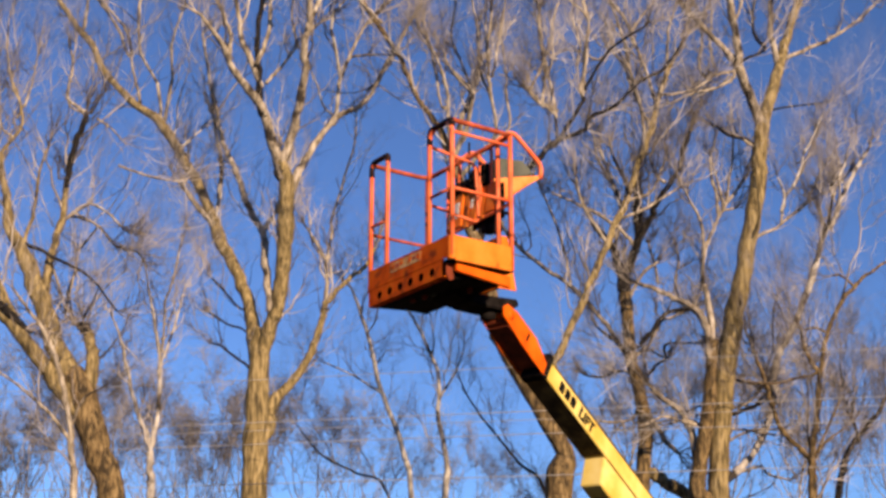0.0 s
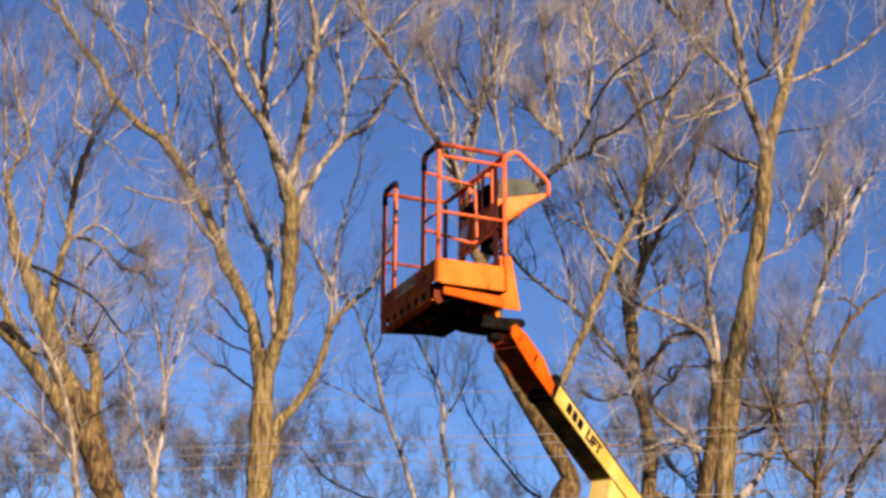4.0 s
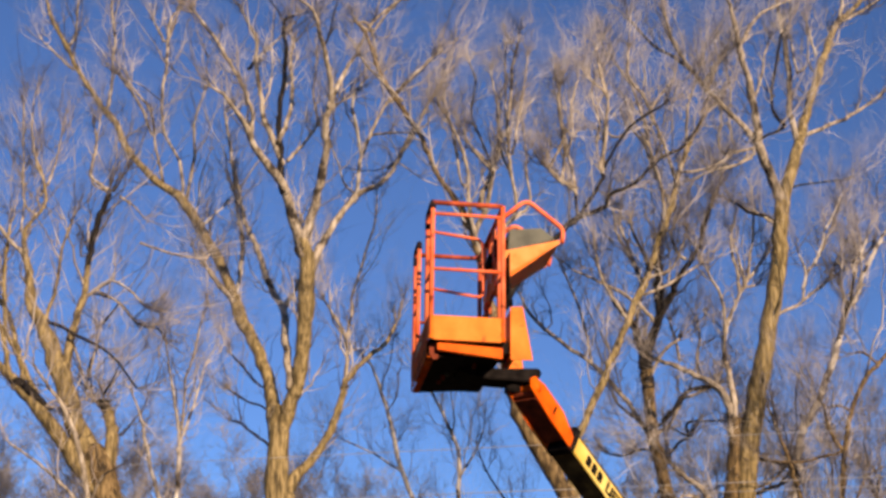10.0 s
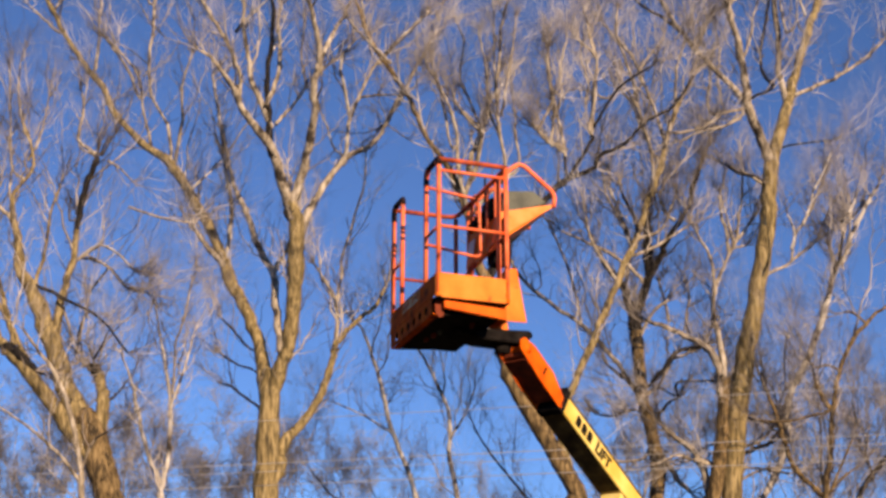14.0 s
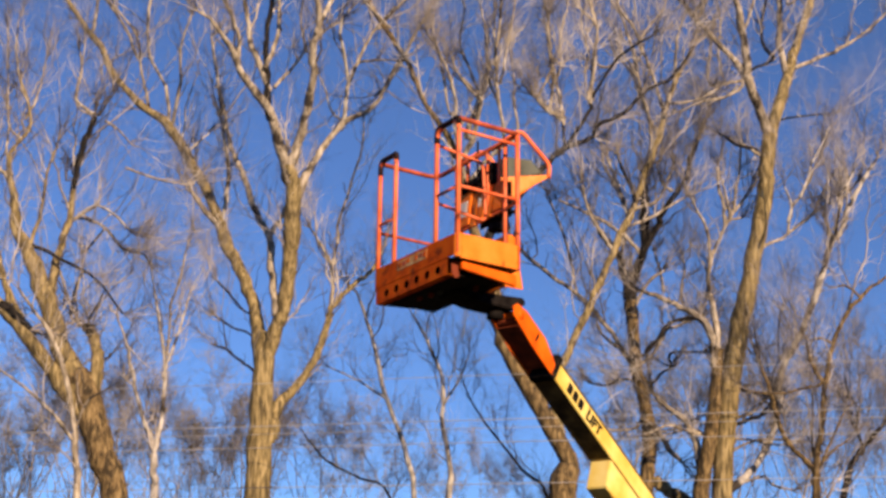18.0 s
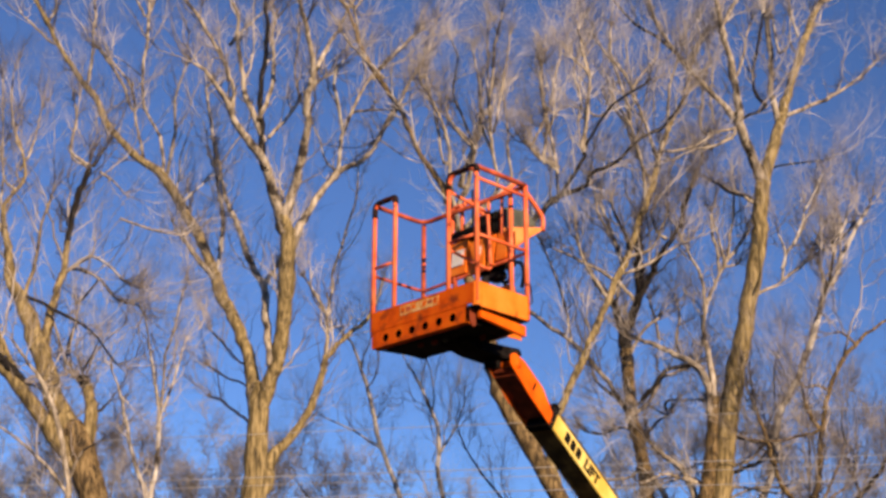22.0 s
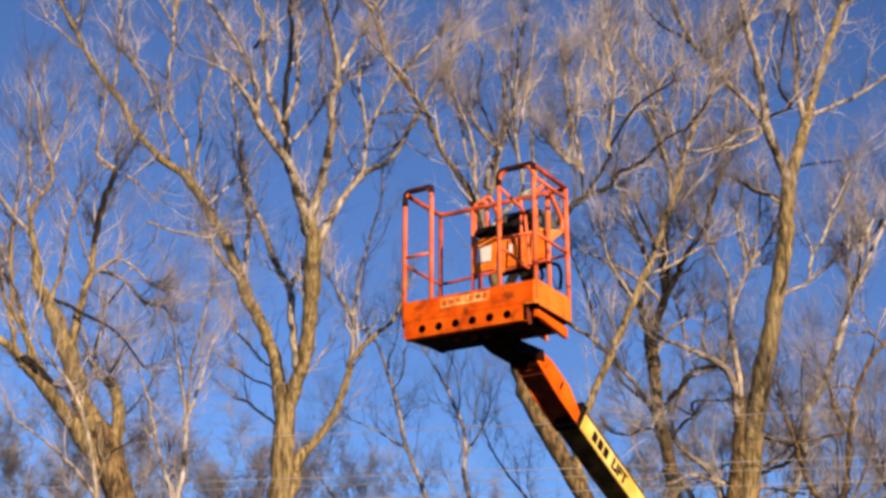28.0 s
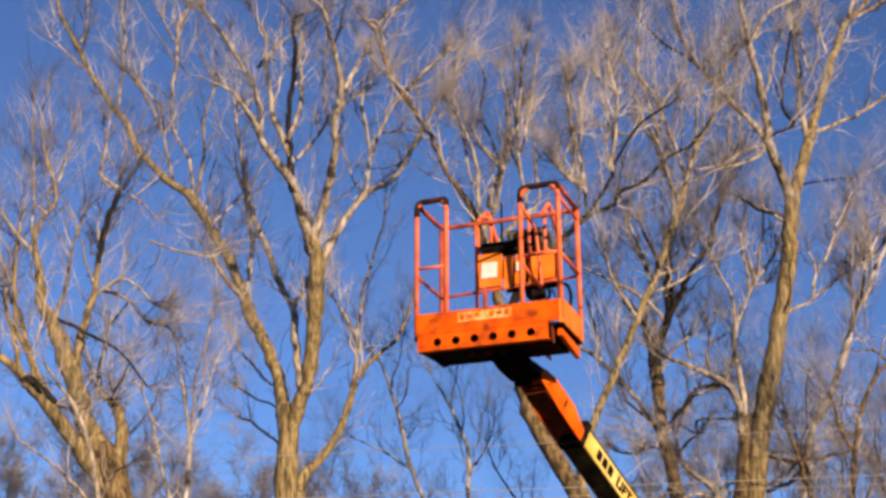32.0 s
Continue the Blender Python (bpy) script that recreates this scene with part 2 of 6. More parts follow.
def low_sky_screen():
    """Unseen wooded ring added to block low sky light behind and beside the camera, left open where the trees stand."""
    rs = random.Random(9)
    bm = bmesh.new()
    for ring, r in enumerate((46.0, 52.0)):
        last = None
        for k in range(151):
            w = radians(128 + 284 * k / 150 + ring)
            tall = 9.5 + 2.2 * ring + 1.4 * noise.noise(Vector((k * 0.21, ring * 9, 0))) + rs.uniform(-0.5, 0.5)
            x, y = r * math.cos(w), r * math.sin(w)
            out = Vector((x, y, 0)).normalized() * 1.5
            pair = [bm.verts.new((x, y, -0.2)), bm.verts.new((x, y, tall)), bm.verts.new((x + out.x, y + out.y, tall - 0.6)), bm.verts.new((x + out.x, y + out.y, -0.2))]
            if last:
                for a in range(3):
                    bm.faces.new((last[a], last[a + 1], pair[a + 1], pair[a]))
            last = pair
    tagged(part("backdrop", bm, SCREEN), "unseen ring added to block low sky light", "woodland", kind="structure")


low_sky_screen()

# ---- trees ----
GROWN, STYLE = {}, {}


def bare_tree(x, y, label, category, surface=None):
    tree = new("bare_tree")
    tree.location = (x, y, 0)
    tagged(tree, label, category, group="bare winter trees")
    GROWN[tree.name] = []
    STYLE[tree.name] = surface or "tan"
    return tree


def limb(tree, rows, name="limb", style=""):
    """A tapering limb along rows of (x, y, z, radius) from the tree's foot."""
    path = spline(rows, 4)
    path[:, 3] = np.maximum(path[:, 3], 0.006)
    wob = np.random.RandomState(len(GROWN[tree.name]) + 11)
    path[1:-1, :3] += wob.normal(0, 1, (len(path) - 2, 3)) * np.minimum(path[1:-1, 3:4] * 0.22, 0.009)
    path[1:-1, 3] *= 1 + wob.normal(0, 0.02 if name == "trunk" else 0.05, len(path) - 2)
    bm = sweep(bmesh.new(), path, 16 if name == "trunk" else 10, 0.09 if name == "trunk" else 0.14)
    style = style or ("grey" if STYLE[tree.name] == "tan" and max(r[3] for r in rows) < 0.115 else STYLE[tree.name])
    ob = smooth(part(name, bm, BARKS[style], tree, "" if style == STYLE[tree.name] else style + " barked " + name))
    GROWN[tree.name].append((path, name))
    return ob


BARKS = {"tan": BARK, "rough": ROUGH_BARK, "pale": PALE_BARK, "grey": GREY_BARK, "dark": DARK_BARK}


def unit(v):
    return v / np.maximum(np.linalg.norm(v, axis=-1, keepdims=True), 1e-9)


def shoots(rs, start, way, length, thick, segs, rise, wild):
    """Points of many curved shoots at once: (n, segs + 1, 4)."""
    n = len(start)
    out = np.zeros((n, segs + 1, 4))
    p, d = start.copy(), unit(way)
    out[:, 0, :3], out[:, 0, 3] = p, thick
    for k in range(1, segs + 1):
        d = unit(d + np.array([0, 0, rise]) / segs + rs.normal(0, wild * 0.4, (n, 3)))
        kink = unit(d + rs.normal(0, wild, (n, 3)))
        p = p + kink * (length / segs)[:, None]
        out[:, k, :3], out[:, k, 3] = p, thick * (1 - 0.75 * k / segs)
    return out


def offspring(rs, rows, count, first=0.2):
    """Starts, ways and radii of side shoots along given shoots."""
    n, m = rows.shape[0], rows.shape[1] - 1
    at = rs.uniform(first, 1.0, (n, count)) * m
    i = np.minimum(at.astype(int), m - 1)
    t = (at - i)[..., None]
    who = np.arange(n)[:, None]
    a, b = rows[who, i], rows[who, i + 1]
    p = a + (b - a) * t
    along = unit(b[..., :3] - a[..., :3])
    side = unit(rs.normal(0, 1, (n, count, 3)))
    side = unit(side - along * (side * along).sum(-1, keepdims=True))
    return p[..., :3].reshape(-1, 3), along.reshape(-1, 3), side.reshape(-1, 3), p[..., 3].reshape(-1)


def shoot_mesh(name, groups):
    """All shoots as thin pointed three-sided tubes in one mesh."""
    verts, quads, tips, base = [], [], [], 0
    for rows in groups:
        n, m = rows.shape[0], rows.shape[1]
        way = unit(rows[:, -1, :3] - rows[:, 0, :3])
        a = unit(np.cross(way, np.array([0.3, 0.9, 0.1])))
        b = np.cross(way, a)
        ring = np.stack([a * math.cos(w) + b * math.sin(w) for w in (0, 2.094, 4.189)], 1)
        v = (rows[:, :-1, None, :3] + ring[:, None] * rows[:, :-1, None, 3:4]).reshape(n, -1, 3)
        verts.append(np.concatenate([v, rows[:, -1:, :3]], 1).reshape(-1, 3))
        own = 3 * (m - 1) + 1
        first = base + np.arange(n)[:, None, None] * own
        k = np.arange(3)[None, None, :]
        j = (k + 1) % 3
        start = first + np.arange(m - 2)[None, :, None] * 3
        quads.append(np.stack([start + k, start + j, start + 3 + j, start + 3 + k], -1).reshape(-1, 4))
        start = first + 3 * (m - 2)
        tips.append(np.stack([start + k, start + j, first + own - 1 + k * 0], -1).reshape(-1, 3))
        base += n * own
    v, q, f = np.concatenate(verts), np.concatenate(quads), np.concatenate(tips)
    me = bpy.data.meshes.new(name)
    me.vertices.add(len(v))
    me.vertices.foreach_set("co", v.astype(np.float32).ravel())
    me.loops.add(q.size + f.size)
    me.loops.foreach_set("vertex_index", np.concatenate([q.ravel(), f.ravel()]).astype(np.int32))
    me.polygons.add(len(q) + len(f))
    me.polygons.foreach_set("loop_start", np.concatenate([np.arange(0, q.size, 4), q.size + np.arange(0, f.size, 3)]).astype(np.int32))
    me.update(calc_edges=True)
    me.polygons.foreach_set("use_smooth", np.ones(len(q) + len(f), bool))
    return me


def crown(tree, seed, gap=0.3, reach=1.0, fine=1.0, low=0.12, surface=None, wild=0.19, far=False, stout=1.0, outline=None):
    """Bare branches, twigs and shoots along all limbs, as one crown; outline(x) caps its height."""
    rs = np.random.RandomState(seed)

    def room(rows):
        """How far shoots may grow below the outline."""
        return 1.0 if outline is None else np.clip((outline(rows[:, 0]) - rows[:, 2]) / 1.7, 0.1, 1.0)

    def along_limbs(space, first, lean):
        """Side starts spaced along the limbs."""
        rows = []
        for path, name in GROWN[tree.name]:
            if name == "trunk" and path[0, 3] > 0.16:
                continue
            step = np.linalg.norm(np.diff(path[:, :3], axis=0), axis=1)
            run = np.concatenate([[0], np.cumsum(step)])
            s = run[-1] * (0.55 if name == "trunk" else first) + rs.uniform(0, space)
            while s < run[-1]:
                i = max(min(np.searchsorted(run, s) - 1, len(path) - 2), 0)
                p = path[i] + (path[i + 1] - path[i]) * (s - run[i]) / max(step[i], 1e-6)
                way = unit(path[i + 1, :3] - path[i, :3])
                side = rs.normal(0, 1, 3)
                side = unit(side - way * side.dot(way))
                rows.append((*p, *(way * rs.uniform(0.3, 1.0) + side * lean + np.array([0, 0, rs.uniform(0.1, 0.7)]))))
                s += space * rs.uniform(0.5, 1.6)
            for _ in range(2):
                rows.append((*path[-1], *(unit(path[-1, :3] - path[-3, :3]) + rs.normal(0, 0.3, 3) + np.array([0, 0, 0.3]))))
        return np.array(rows)

    big = along_limbs(gap * 3.2, low * 2, 0.6)
    zero = shoots(rs, big[:, :3], big[:, 4:], rs.uniform(1.0, 2.7, len(big)) * reach * room(big), np.minimum(big[:, 3] * 0.6, rs.uniform(0.013, 0.027, len(big))), 8, 0.9, wild)
    small = along_limbs(gap, low, 0.8)
    p, a, b, r = offspring(rs, zero, 7, 0.12)
    starts, ways = np.concatenate([small[:, :3], p]), np.concatenate([small[:, 4:], a * 0.8 + b * 0.6])
    thick = np.minimum(np.concatenate([small[:, 3] * 0.5, r * 0.6]), rs.uniform(0.007, 0.015, len(starts)))
    if far:
        thick = np.maximum(thick, 0.008)
    one = shoots(rs, starts, ways, rs.uniform(0.4, 1.35, len(starts)) * reach * room(starts), thick, 6, 0.75, wild)
    groups = [zero, one]
    p, a, b, r = offspring(rs, one, int(5 * fine), 0.12)
    two = shoots(rs, p, a * 0.8 + b * 0.7, rs.uniform(0.25, 0.85, len(p)) * reach, np.maximum(r * 0.75, 0.0045) if far else np.minimum(r * 0.7, 0.0066) * stout, 2 if far else 4, 0.5, wild + 0.01)
    groups.append(two)
    p, a, b, r = offspring(rs, two, int((3 if far else 7) * fine), 0.15)
    groups.append(shoots(rs, p, a * 0.8 + b * 0.7, rs.uniform(0.15, 0.55, len(p)) * reach, np.maximum(r * 0.75, 0.0048) if far else np.minimum(r * 0.7, 0.003) * stout, 1 if far else 2, 0.3, wild + 0.03))
    return tagged(from_mesh("crown", shoot_mesh("crown", groups), surface or TWIG, tree, "leafless grey-brown twigs"), kind="stuff")


left_main = bare_tree(-2.70, 23.00, 'tall bare tree with forked tan trunk and ascending limbs', 'cottonwood')
limb(left_main, [(0.00, 0.00, -0.15, 0.329), (-0.00, 0.00, 0.40, 0.266), (-0.03, 0.00, 1.99, 0.238), (-0.06, 0.00, 4.42, 0.212), (-0.07, 0.00, 5.19, 0.204), (-0.07, 0.00, 5.75, 0.199), (-0.07, 0.00, 6.43, 0.178), (-0.08, 0.00, 6.92, 0.150), (-0.09, 0.00, 7.18, 0.082)], "trunk")
limb(left_main, [(-0.07, 0.00, 6.01, 0.097), (-0.10, 0.00, 6.32, 0.097), (-0.13, 0.08, 6.79, 0.124), (-0.23, 0.24, 7.30, 0.121), (-0.40, 0.42, 7.88, 0.111), (-0.68, 0.62, 8.48, 0.113), (-0.97, 0.81, 9.03, 0.114), (-1.36, 1.11, 9.96, 0.093), (-1.82, 1.38, 10.75, 0.090), (-2.29, 1.63, 11.49, 0.085), (-3.00, 1.91, 12.12, 0.074), (-3.60, 2.18, 12.84, 0.070), (-3.87, 2.35, 13.38, 0.064), (-4.38, 2.60, 14.08, 0.058), (-4.93, 2.87, 14.91, 0.052), (-5.27, 3.08, 15.55, 0.047), (-5.72, 3.32, 16.32, 0.041), (-6.00, 3.54, 17.06, 0.027)])
limb(left_main, [(-0.95, 0.79, 8.98, 0.041), (-1.07, 0.85, 9.19, 0.041), (-1.04, 0.96, 9.84, 0.042), (-1.05, 1.15, 10.48, 0.042), (-1.14, 1.29, 10.93, 0.037), (-1.32, 1.51, 11.67, 0.032)], "limb", "pale")
limb(left_main, [(-0.88, 0.75, 8.85, 0.065), (-0.97, 0.81, 9.03, 0.065), (-1.01, 0.81, 9.15, 0.059), (-1.36, 0.82, 9.58, 0.047), (-1.68, 0.83, 9.98, 0.042)])
limb(left_main, [(-0.07, 0.00, 6.01, 0.107), (-0.03, 0.00, 6.32, 0.107), (-0.02, -0.05, 6.76, 0.135), (0.15, -0.18, 7.26, 0.119), (0.26, -0.31, 7.75, 0.119), (0.31, -0.43, 8.24, 0.119), (0.33, -0.53, 8.62, 0.130), (0.35, -0.75, 9.46, 0.130), (0.25, -0.85, 9.86, 0.108)])
limb(left_main, [(0.34, -0.75, 9.48, 0.091), (0.28, -0.81, 9.69, 0.100), (0.20, -0.86, 9.86, 0.090), (0.05, -1.16, 10.33, 0.084), (-0.06, -1.36, 10.63, 0.078), (-0.32, -1.60, 10.91, 0.066), (-0.54, -1.83, 11.20, 0.055), (-0.65, -2.00, 11.44, 0.044), (-0.93, -2.28, 11.76, 0.033), (-1.15, -2.43, 11.88, 0.021)])
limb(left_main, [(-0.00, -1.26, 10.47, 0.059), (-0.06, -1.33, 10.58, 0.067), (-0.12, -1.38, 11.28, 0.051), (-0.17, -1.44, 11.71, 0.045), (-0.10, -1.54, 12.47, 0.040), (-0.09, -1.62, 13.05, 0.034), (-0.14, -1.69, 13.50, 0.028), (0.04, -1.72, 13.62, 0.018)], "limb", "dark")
limb(left_main, [(-0.09, -1.36, 10.97, 0.041), (-0.11, -1.37, 11.08, 0.051), (-0.42, -1.41, 11.79, 0.045), (-0.50, -1.45, 12.24, 0.040), (-0.61, -1.52, 12.82, 0.034), (-0.60, -1.56, 13.21, 0.028), (-0.84, -1.61, 13.67, 0.024)])
limb(left_main, [(-0.54, -1.83, 11.19, 0.039), (-0.54, -1.88, 11.31, 0.039), (-0.55, -1.98, 11.65, 0.033), (-0.68, -2.22, 11.99, 0.033), (-0.82, -2.41, 12.22, 0.033), (-0.98, -2.60, 12.45, 0.033), (-1.20, -2.84, 12.71, 0.027), (-1.41, -3.04, 12.92, 0.021)])
limb(left_main, [(0.35, -0.77, 9.55, 0.074), (0.22, -0.81, 9.69, 0.100), (0.40, -0.95, 10.15, 0.079), (0.55, -1.28, 10.67, 0.072), (0.68, -1.61, 11.18, 0.066), (0.65, -1.84, 11.53, 0.061), (0.78, -2.08, 11.88, 0.055), (0.72, -2.34, 12.27, 0.044), (0.61, -2.65, 12.70, 0.038), (0.50, -2.89, 13.03, 0.027), (0.31, -3.03, 13.14, 0.021)])
limb(left_main, [(0.73, -1.99, 11.75, 0.042), (0.75, -2.04, 11.83, 0.044), (0.95, -1.88, 12.44, 0.033), (1.16, -1.59, 13.08, 0.028), (1.31, -1.35, 13.63, 0.029), (1.55, -1.14, 14.04, 0.024), (1.85, -0.90, 14.47, 0.018)])
limb(left_main, [(0.34, -0.65, 9.09, 0.073), (0.41, -0.71, 9.34, 0.073), (0.54, -0.68, 9.74, 0.067), (0.76, -0.59, 10.23, 0.057), (1.11, -0.49, 10.77, 0.052), (1.59, -0.40, 11.12, 0.040), (1.83, -0.32, 11.57, 0.035), (2.13, -0.21, 12.18, 0.029), (2.25, -0.15, 12.56, 0.024), (2.54, -0.05, 13.11, 0.018)])
limb(left_main, [(1.06, -0.51, 10.69, 0.039), (1.11, -0.49, 10.77, 0.040), (1.18, -0.61, 11.50, 0.034), (1.05, -0.83, 12.15, 0.029), (1.05, -0.95, 12.51, 0.024), (1.20, -1.03, 12.68, 0.018)], "limb", "pale")
limb(left_main, [(1.17, -0.58, 11.33, 0.027), (1.17, -0.59, 11.44, 0.034), (1.39, -0.61, 12.05, 0.029), (1.63, -0.65, 12.52, 0.029), (2.00, -0.69, 12.93, 0.024), (2.38, -0.73, 13.34, 0.018)])
limb(left_main, [(0.17, -0.20, 7.32, 0.067), (0.09, -0.25, 7.53, 0.067), (-0.02, -0.07, 8.28, 0.068), (-0.13, 0.21, 8.91, 0.064), (-0.50, 0.57, 9.64, 0.059), (-0.78, 0.91, 10.38, 0.048), (-1.05, 1.19, 10.97, 0.044), (-1.28, 1.58, 11.85, 0.038), (-1.53, 1.97, 12.77, 0.032), (-1.76, 2.38, 13.73, 0.027)])
limb(left_main, [(-0.13, 0.22, 8.92, 0.046), (-0.13, 0.27, 8.99, 0.046), (0.03, 0.34, 9.29, 0.029)])
limb(left_main, [(-0.07, 0.00, 4.91, 0.087), (0.04, 0.00, 5.25, 0.087), (0.14, 0.06, 5.54, 0.099), (0.17, 0.21, 5.96, 0.094), (0.48, 0.40, 6.40, 0.073), (0.73, 0.61, 6.92, 0.068), (0.88, 0.80, 7.44, 0.064), (0.92, 0.92, 7.78, 0.059), (1.00, 0.98, 7.95, 0.053), (1.28, 1.15, 8.34, 0.041), (1.57, 1.30, 8.63, 0.037), (1.77, 1.46, 9.06, 0.025)], "limb", "tan")
limb(left_main, [(0.93, 0.93, 7.81, 0.041), (0.94, 0.96, 7.91, 0.041), (0.93, 0.92, 8.58, 0.035), (0.71, 0.86, 9.00, 0.029), (0.52, 0.82, 9.30, 0.018)])
limb(left_main, [(0.93, 0.93, 8.42, 0.027), (0.93, 0.93, 8.52, 0.029), (1.00, 0.93, 9.21, 0.024), (1.00, 0.92, 9.44, 0.024), (1.21, 0.92, 10.19, 0.024), (1.38, 0.91, 10.89, 0.018), (1.40, 0.91, 11.45, 0.012)])
limb(left_main, [(-2.20, 1.59, 11.36, 0.038), (-2.29, 1.63, 11.49, 0.038), (-2.43, 1.71, 12.34, 0.032), (-2.83, 1.86, 13.08, 0.032), (-2.96, 2.01, 13.93, 0.033), (-2.95, 2.17, 14.81, 0.033), (-3.01, 2.33, 15.71, 0.027), (-2.90, 2.38, 15.99, 0.020)])
limb(left_main, [(-2.30, 1.64, 11.55, 0.027), (-2.23, 1.64, 11.64, 0.038), (-2.12, 1.45, 12.37, 0.032), (-2.10, 1.12, 12.89, 0.025), (-1.88, 0.78, 13.41, 0.019)])
limb(left_main, [(-2.79, 1.83, 11.94, 0.032), (-2.79, 1.87, 12.10, 0.032), (-2.98, 1.89, 12.79, 0.026), (-3.12, 1.93, 13.50, 0.026), (-3.61, 1.98, 14.14, 0.020)])
limb(left_main, [(-3.03, 1.91, 13.05, 0.019), (-3.09, 1.91, 13.05, 0.026), (-3.26, 1.85, 13.49, 0.026), (-3.50, 1.72, 13.85, 0.026), (-3.76, 1.60, 14.17, 0.020)])
limb(left_main, [(-4.17, 2.50, 13.79, 0.033), (-4.13, 2.53, 14.01, 0.033), (-4.14, 2.65, 14.65, 0.027), (-4.23, 2.85, 15.23, 0.027), (-4.25, 3.00, 15.67, 0.028), (-4.50, 3.34, 16.66, 0.028), (-4.55, 3.49, 17.13, 0.021)])
limb(left_main, [(-5.18, 3.02, 15.38, 0.028), (-5.22, 3.05, 15.51, 0.028), (-5.09, 2.97, 15.77, 0.028), (-5.01, 2.65, 16.26, 0.021), (-4.97, 2.47, 16.53, 0.014)])
limb(left_main, [(-4.93, 2.88, 14.92, 0.027), (-5.10, 2.90, 14.98, 0.027), (-5.53, 2.96, 15.40, 0.021), (-5.80, 3.03, 15.67, 0.014)])
limb(left_main, [(-2.98, 2.25, 15.27, 0.022), (-2.98, 2.26, 15.29, 0.027), (-2.88, 2.36, 15.82, 0.020), (-2.83, 2.49, 16.19, 0.014)])
limb(left_main, [(-2.98, 2.23, 15.23, 0.018), (-3.09, 2.25, 15.28, 0.027), (-3.29, 2.18, 15.65, 0.020)])
limb(left_main, [(1.28, -1.40, 13.51, 0.021), (1.11, -1.38, 13.66, 0.024), (1.33, -1.33, 13.59, 0.024), (1.52, -0.84, 12.73, 0.012)])
limb(left_main, [(2.11, -0.22, 12.13, 0.022), (2.06, -0.21, 12.18, 0.024), (1.79, -0.07, 11.63, 0.035)])
limb(left_main, [(1.29, -1.34, 13.60, 0.018), (1.38, -1.33, 13.54, 0.029), (1.60, -1.44, 13.83, 0.024), (1.92, -1.69, 14.05, 0.024)])
limb(left_main, [(1.65, -0.65, 12.54, 0.021), (1.70, -0.66, 12.52, 0.024), (1.92, -0.62, 12.85, 0.024), (2.18, -0.52, 13.20, 0.024), (2.50, -0.41, 13.63, 0.018)])
limb(left_main, [(1.30, -0.60, 11.82, 0.024), (1.39, -0.61, 11.89, 0.024), (1.71, -0.69, 11.90, 0.018), (2.03, -0.87, 11.82, 0.012)])
limb(left_main, [(2.15, -0.20, 12.24, 0.021), (2.17, -0.19, 12.29, 0.024), (2.35, -0.19, 12.75, 0.024), (2.65, -0.19, 13.33, 0.018)])
limb(left_main, [(-0.10, 0.01, 6.38, 0.022), (-0.33, 0.04, 6.60, 0.022), (-0.54, 0.02, 6.74, 0.022), (-0.71, -0.02, 6.87, 0.022), (-0.87, -0.06, 6.91, 0.017)], "limb", "dark")
limb(left_main, [(-0.17, 0.14, 7.01, 0.017), (-0.41, 0.21, 7.22, 0.017), (-0.65, 0.28, 7.31, 0.017), (-0.86, 0.40, 7.46, 0.022), (-1.03, 0.50, 7.58, 0.018)], "limb", "dark")
limb(left_main, [(-0.29, 0.30, 7.51, 0.018), (-0.53, 0.37, 7.66, 0.018), (-0.78, 0.33, 7.94, 0.022), (-0.98, 0.27, 8.13, 0.018)], "limb", "dark")
limb(left_main, [(-0.01, -1.20, 11.12, 0.035), (0.10, -1.08, 11.34, 0.031), (0.22, -0.96, 11.56, 0.027), (0.39, -0.84, 11.89, 0.022)], "limb", "grey")
limb(left_main, [(0.52, 0.20, 12.69, 0.028), (0.69, 0.32, 12.97, 0.023), (0.90, 0.44, 13.17, 0.019)], "limb", "grey")
limb(left_main, [(-0.15, -1.50, 11.33, 0.043), (-0.03, -1.38, 11.77, 0.039), (0.01, -1.26, 12.42, 0.035), (-0.06, -1.14, 13.02, 0.031), (-0.04, -1.02, 13.47, 0.027)], "limb", "grey")
limb(left_main, [(0.45, -0.60, 12.07, 0.023), (0.32, -0.48, 12.53, 0.021), (0.28, -0.36, 13.03, 0.018), (0.32, -0.24, 13.55, 0.015)], "limb", "grey")
limb(left_main, [(1.00, 0.50, 11.25, 0.023), (0.81, 0.62, 11.48, 0.020), (0.69, 0.74, 11.90, 0.017), (0.54, 0.86, 12.29, 0.013)], "limb", "pale")
limb(left_main, [(-0.76, -1.30, 12.80, 0.030), (-0.62, -1.18, 13.08, 0.026), (-0.41, -1.06, 13.41, 0.022), (-0.22, -0.94, 13.70, 0.018)], "limb", "pale")
limb(left_main, [(-1.76, 0.90, 10.73, 0.025), (-1.57, 1.02, 11.02, 0.020), (-1.46, 1.14, 11.20, 0.016)], "limb", "pale")
crown(left_main, 254, gap=0.34, reach=0.85, fine=0.5, wild=0.16, stout=1.15)
crown(left_main, 255, 0.5, 0.28, 0.5, low=0.3, wild=0.4, surface=DARK_TWIG)
left_edge = bare_tree(-3.75, 21.00, 'bare tree with thick leaning trunk and broken stubs', 'cottonwood')
limb(left_edge, [(0.00, 0.00, -0.15, 0.306), (-0.07, -0.00, 0.38, 0.246), (-0.44, 0.00, 1.87, 0.221), (-0.87, 0.00, 4.16, 0.197), (-1.07, 0.00, 4.65, 0.208), (-1.26, 0.00, 5.17, 0.214), (-1.42, 0.00, 5.66, 0.211), (-1.60, 0.00, 5.99, 0.174)], "trunk", "rough")
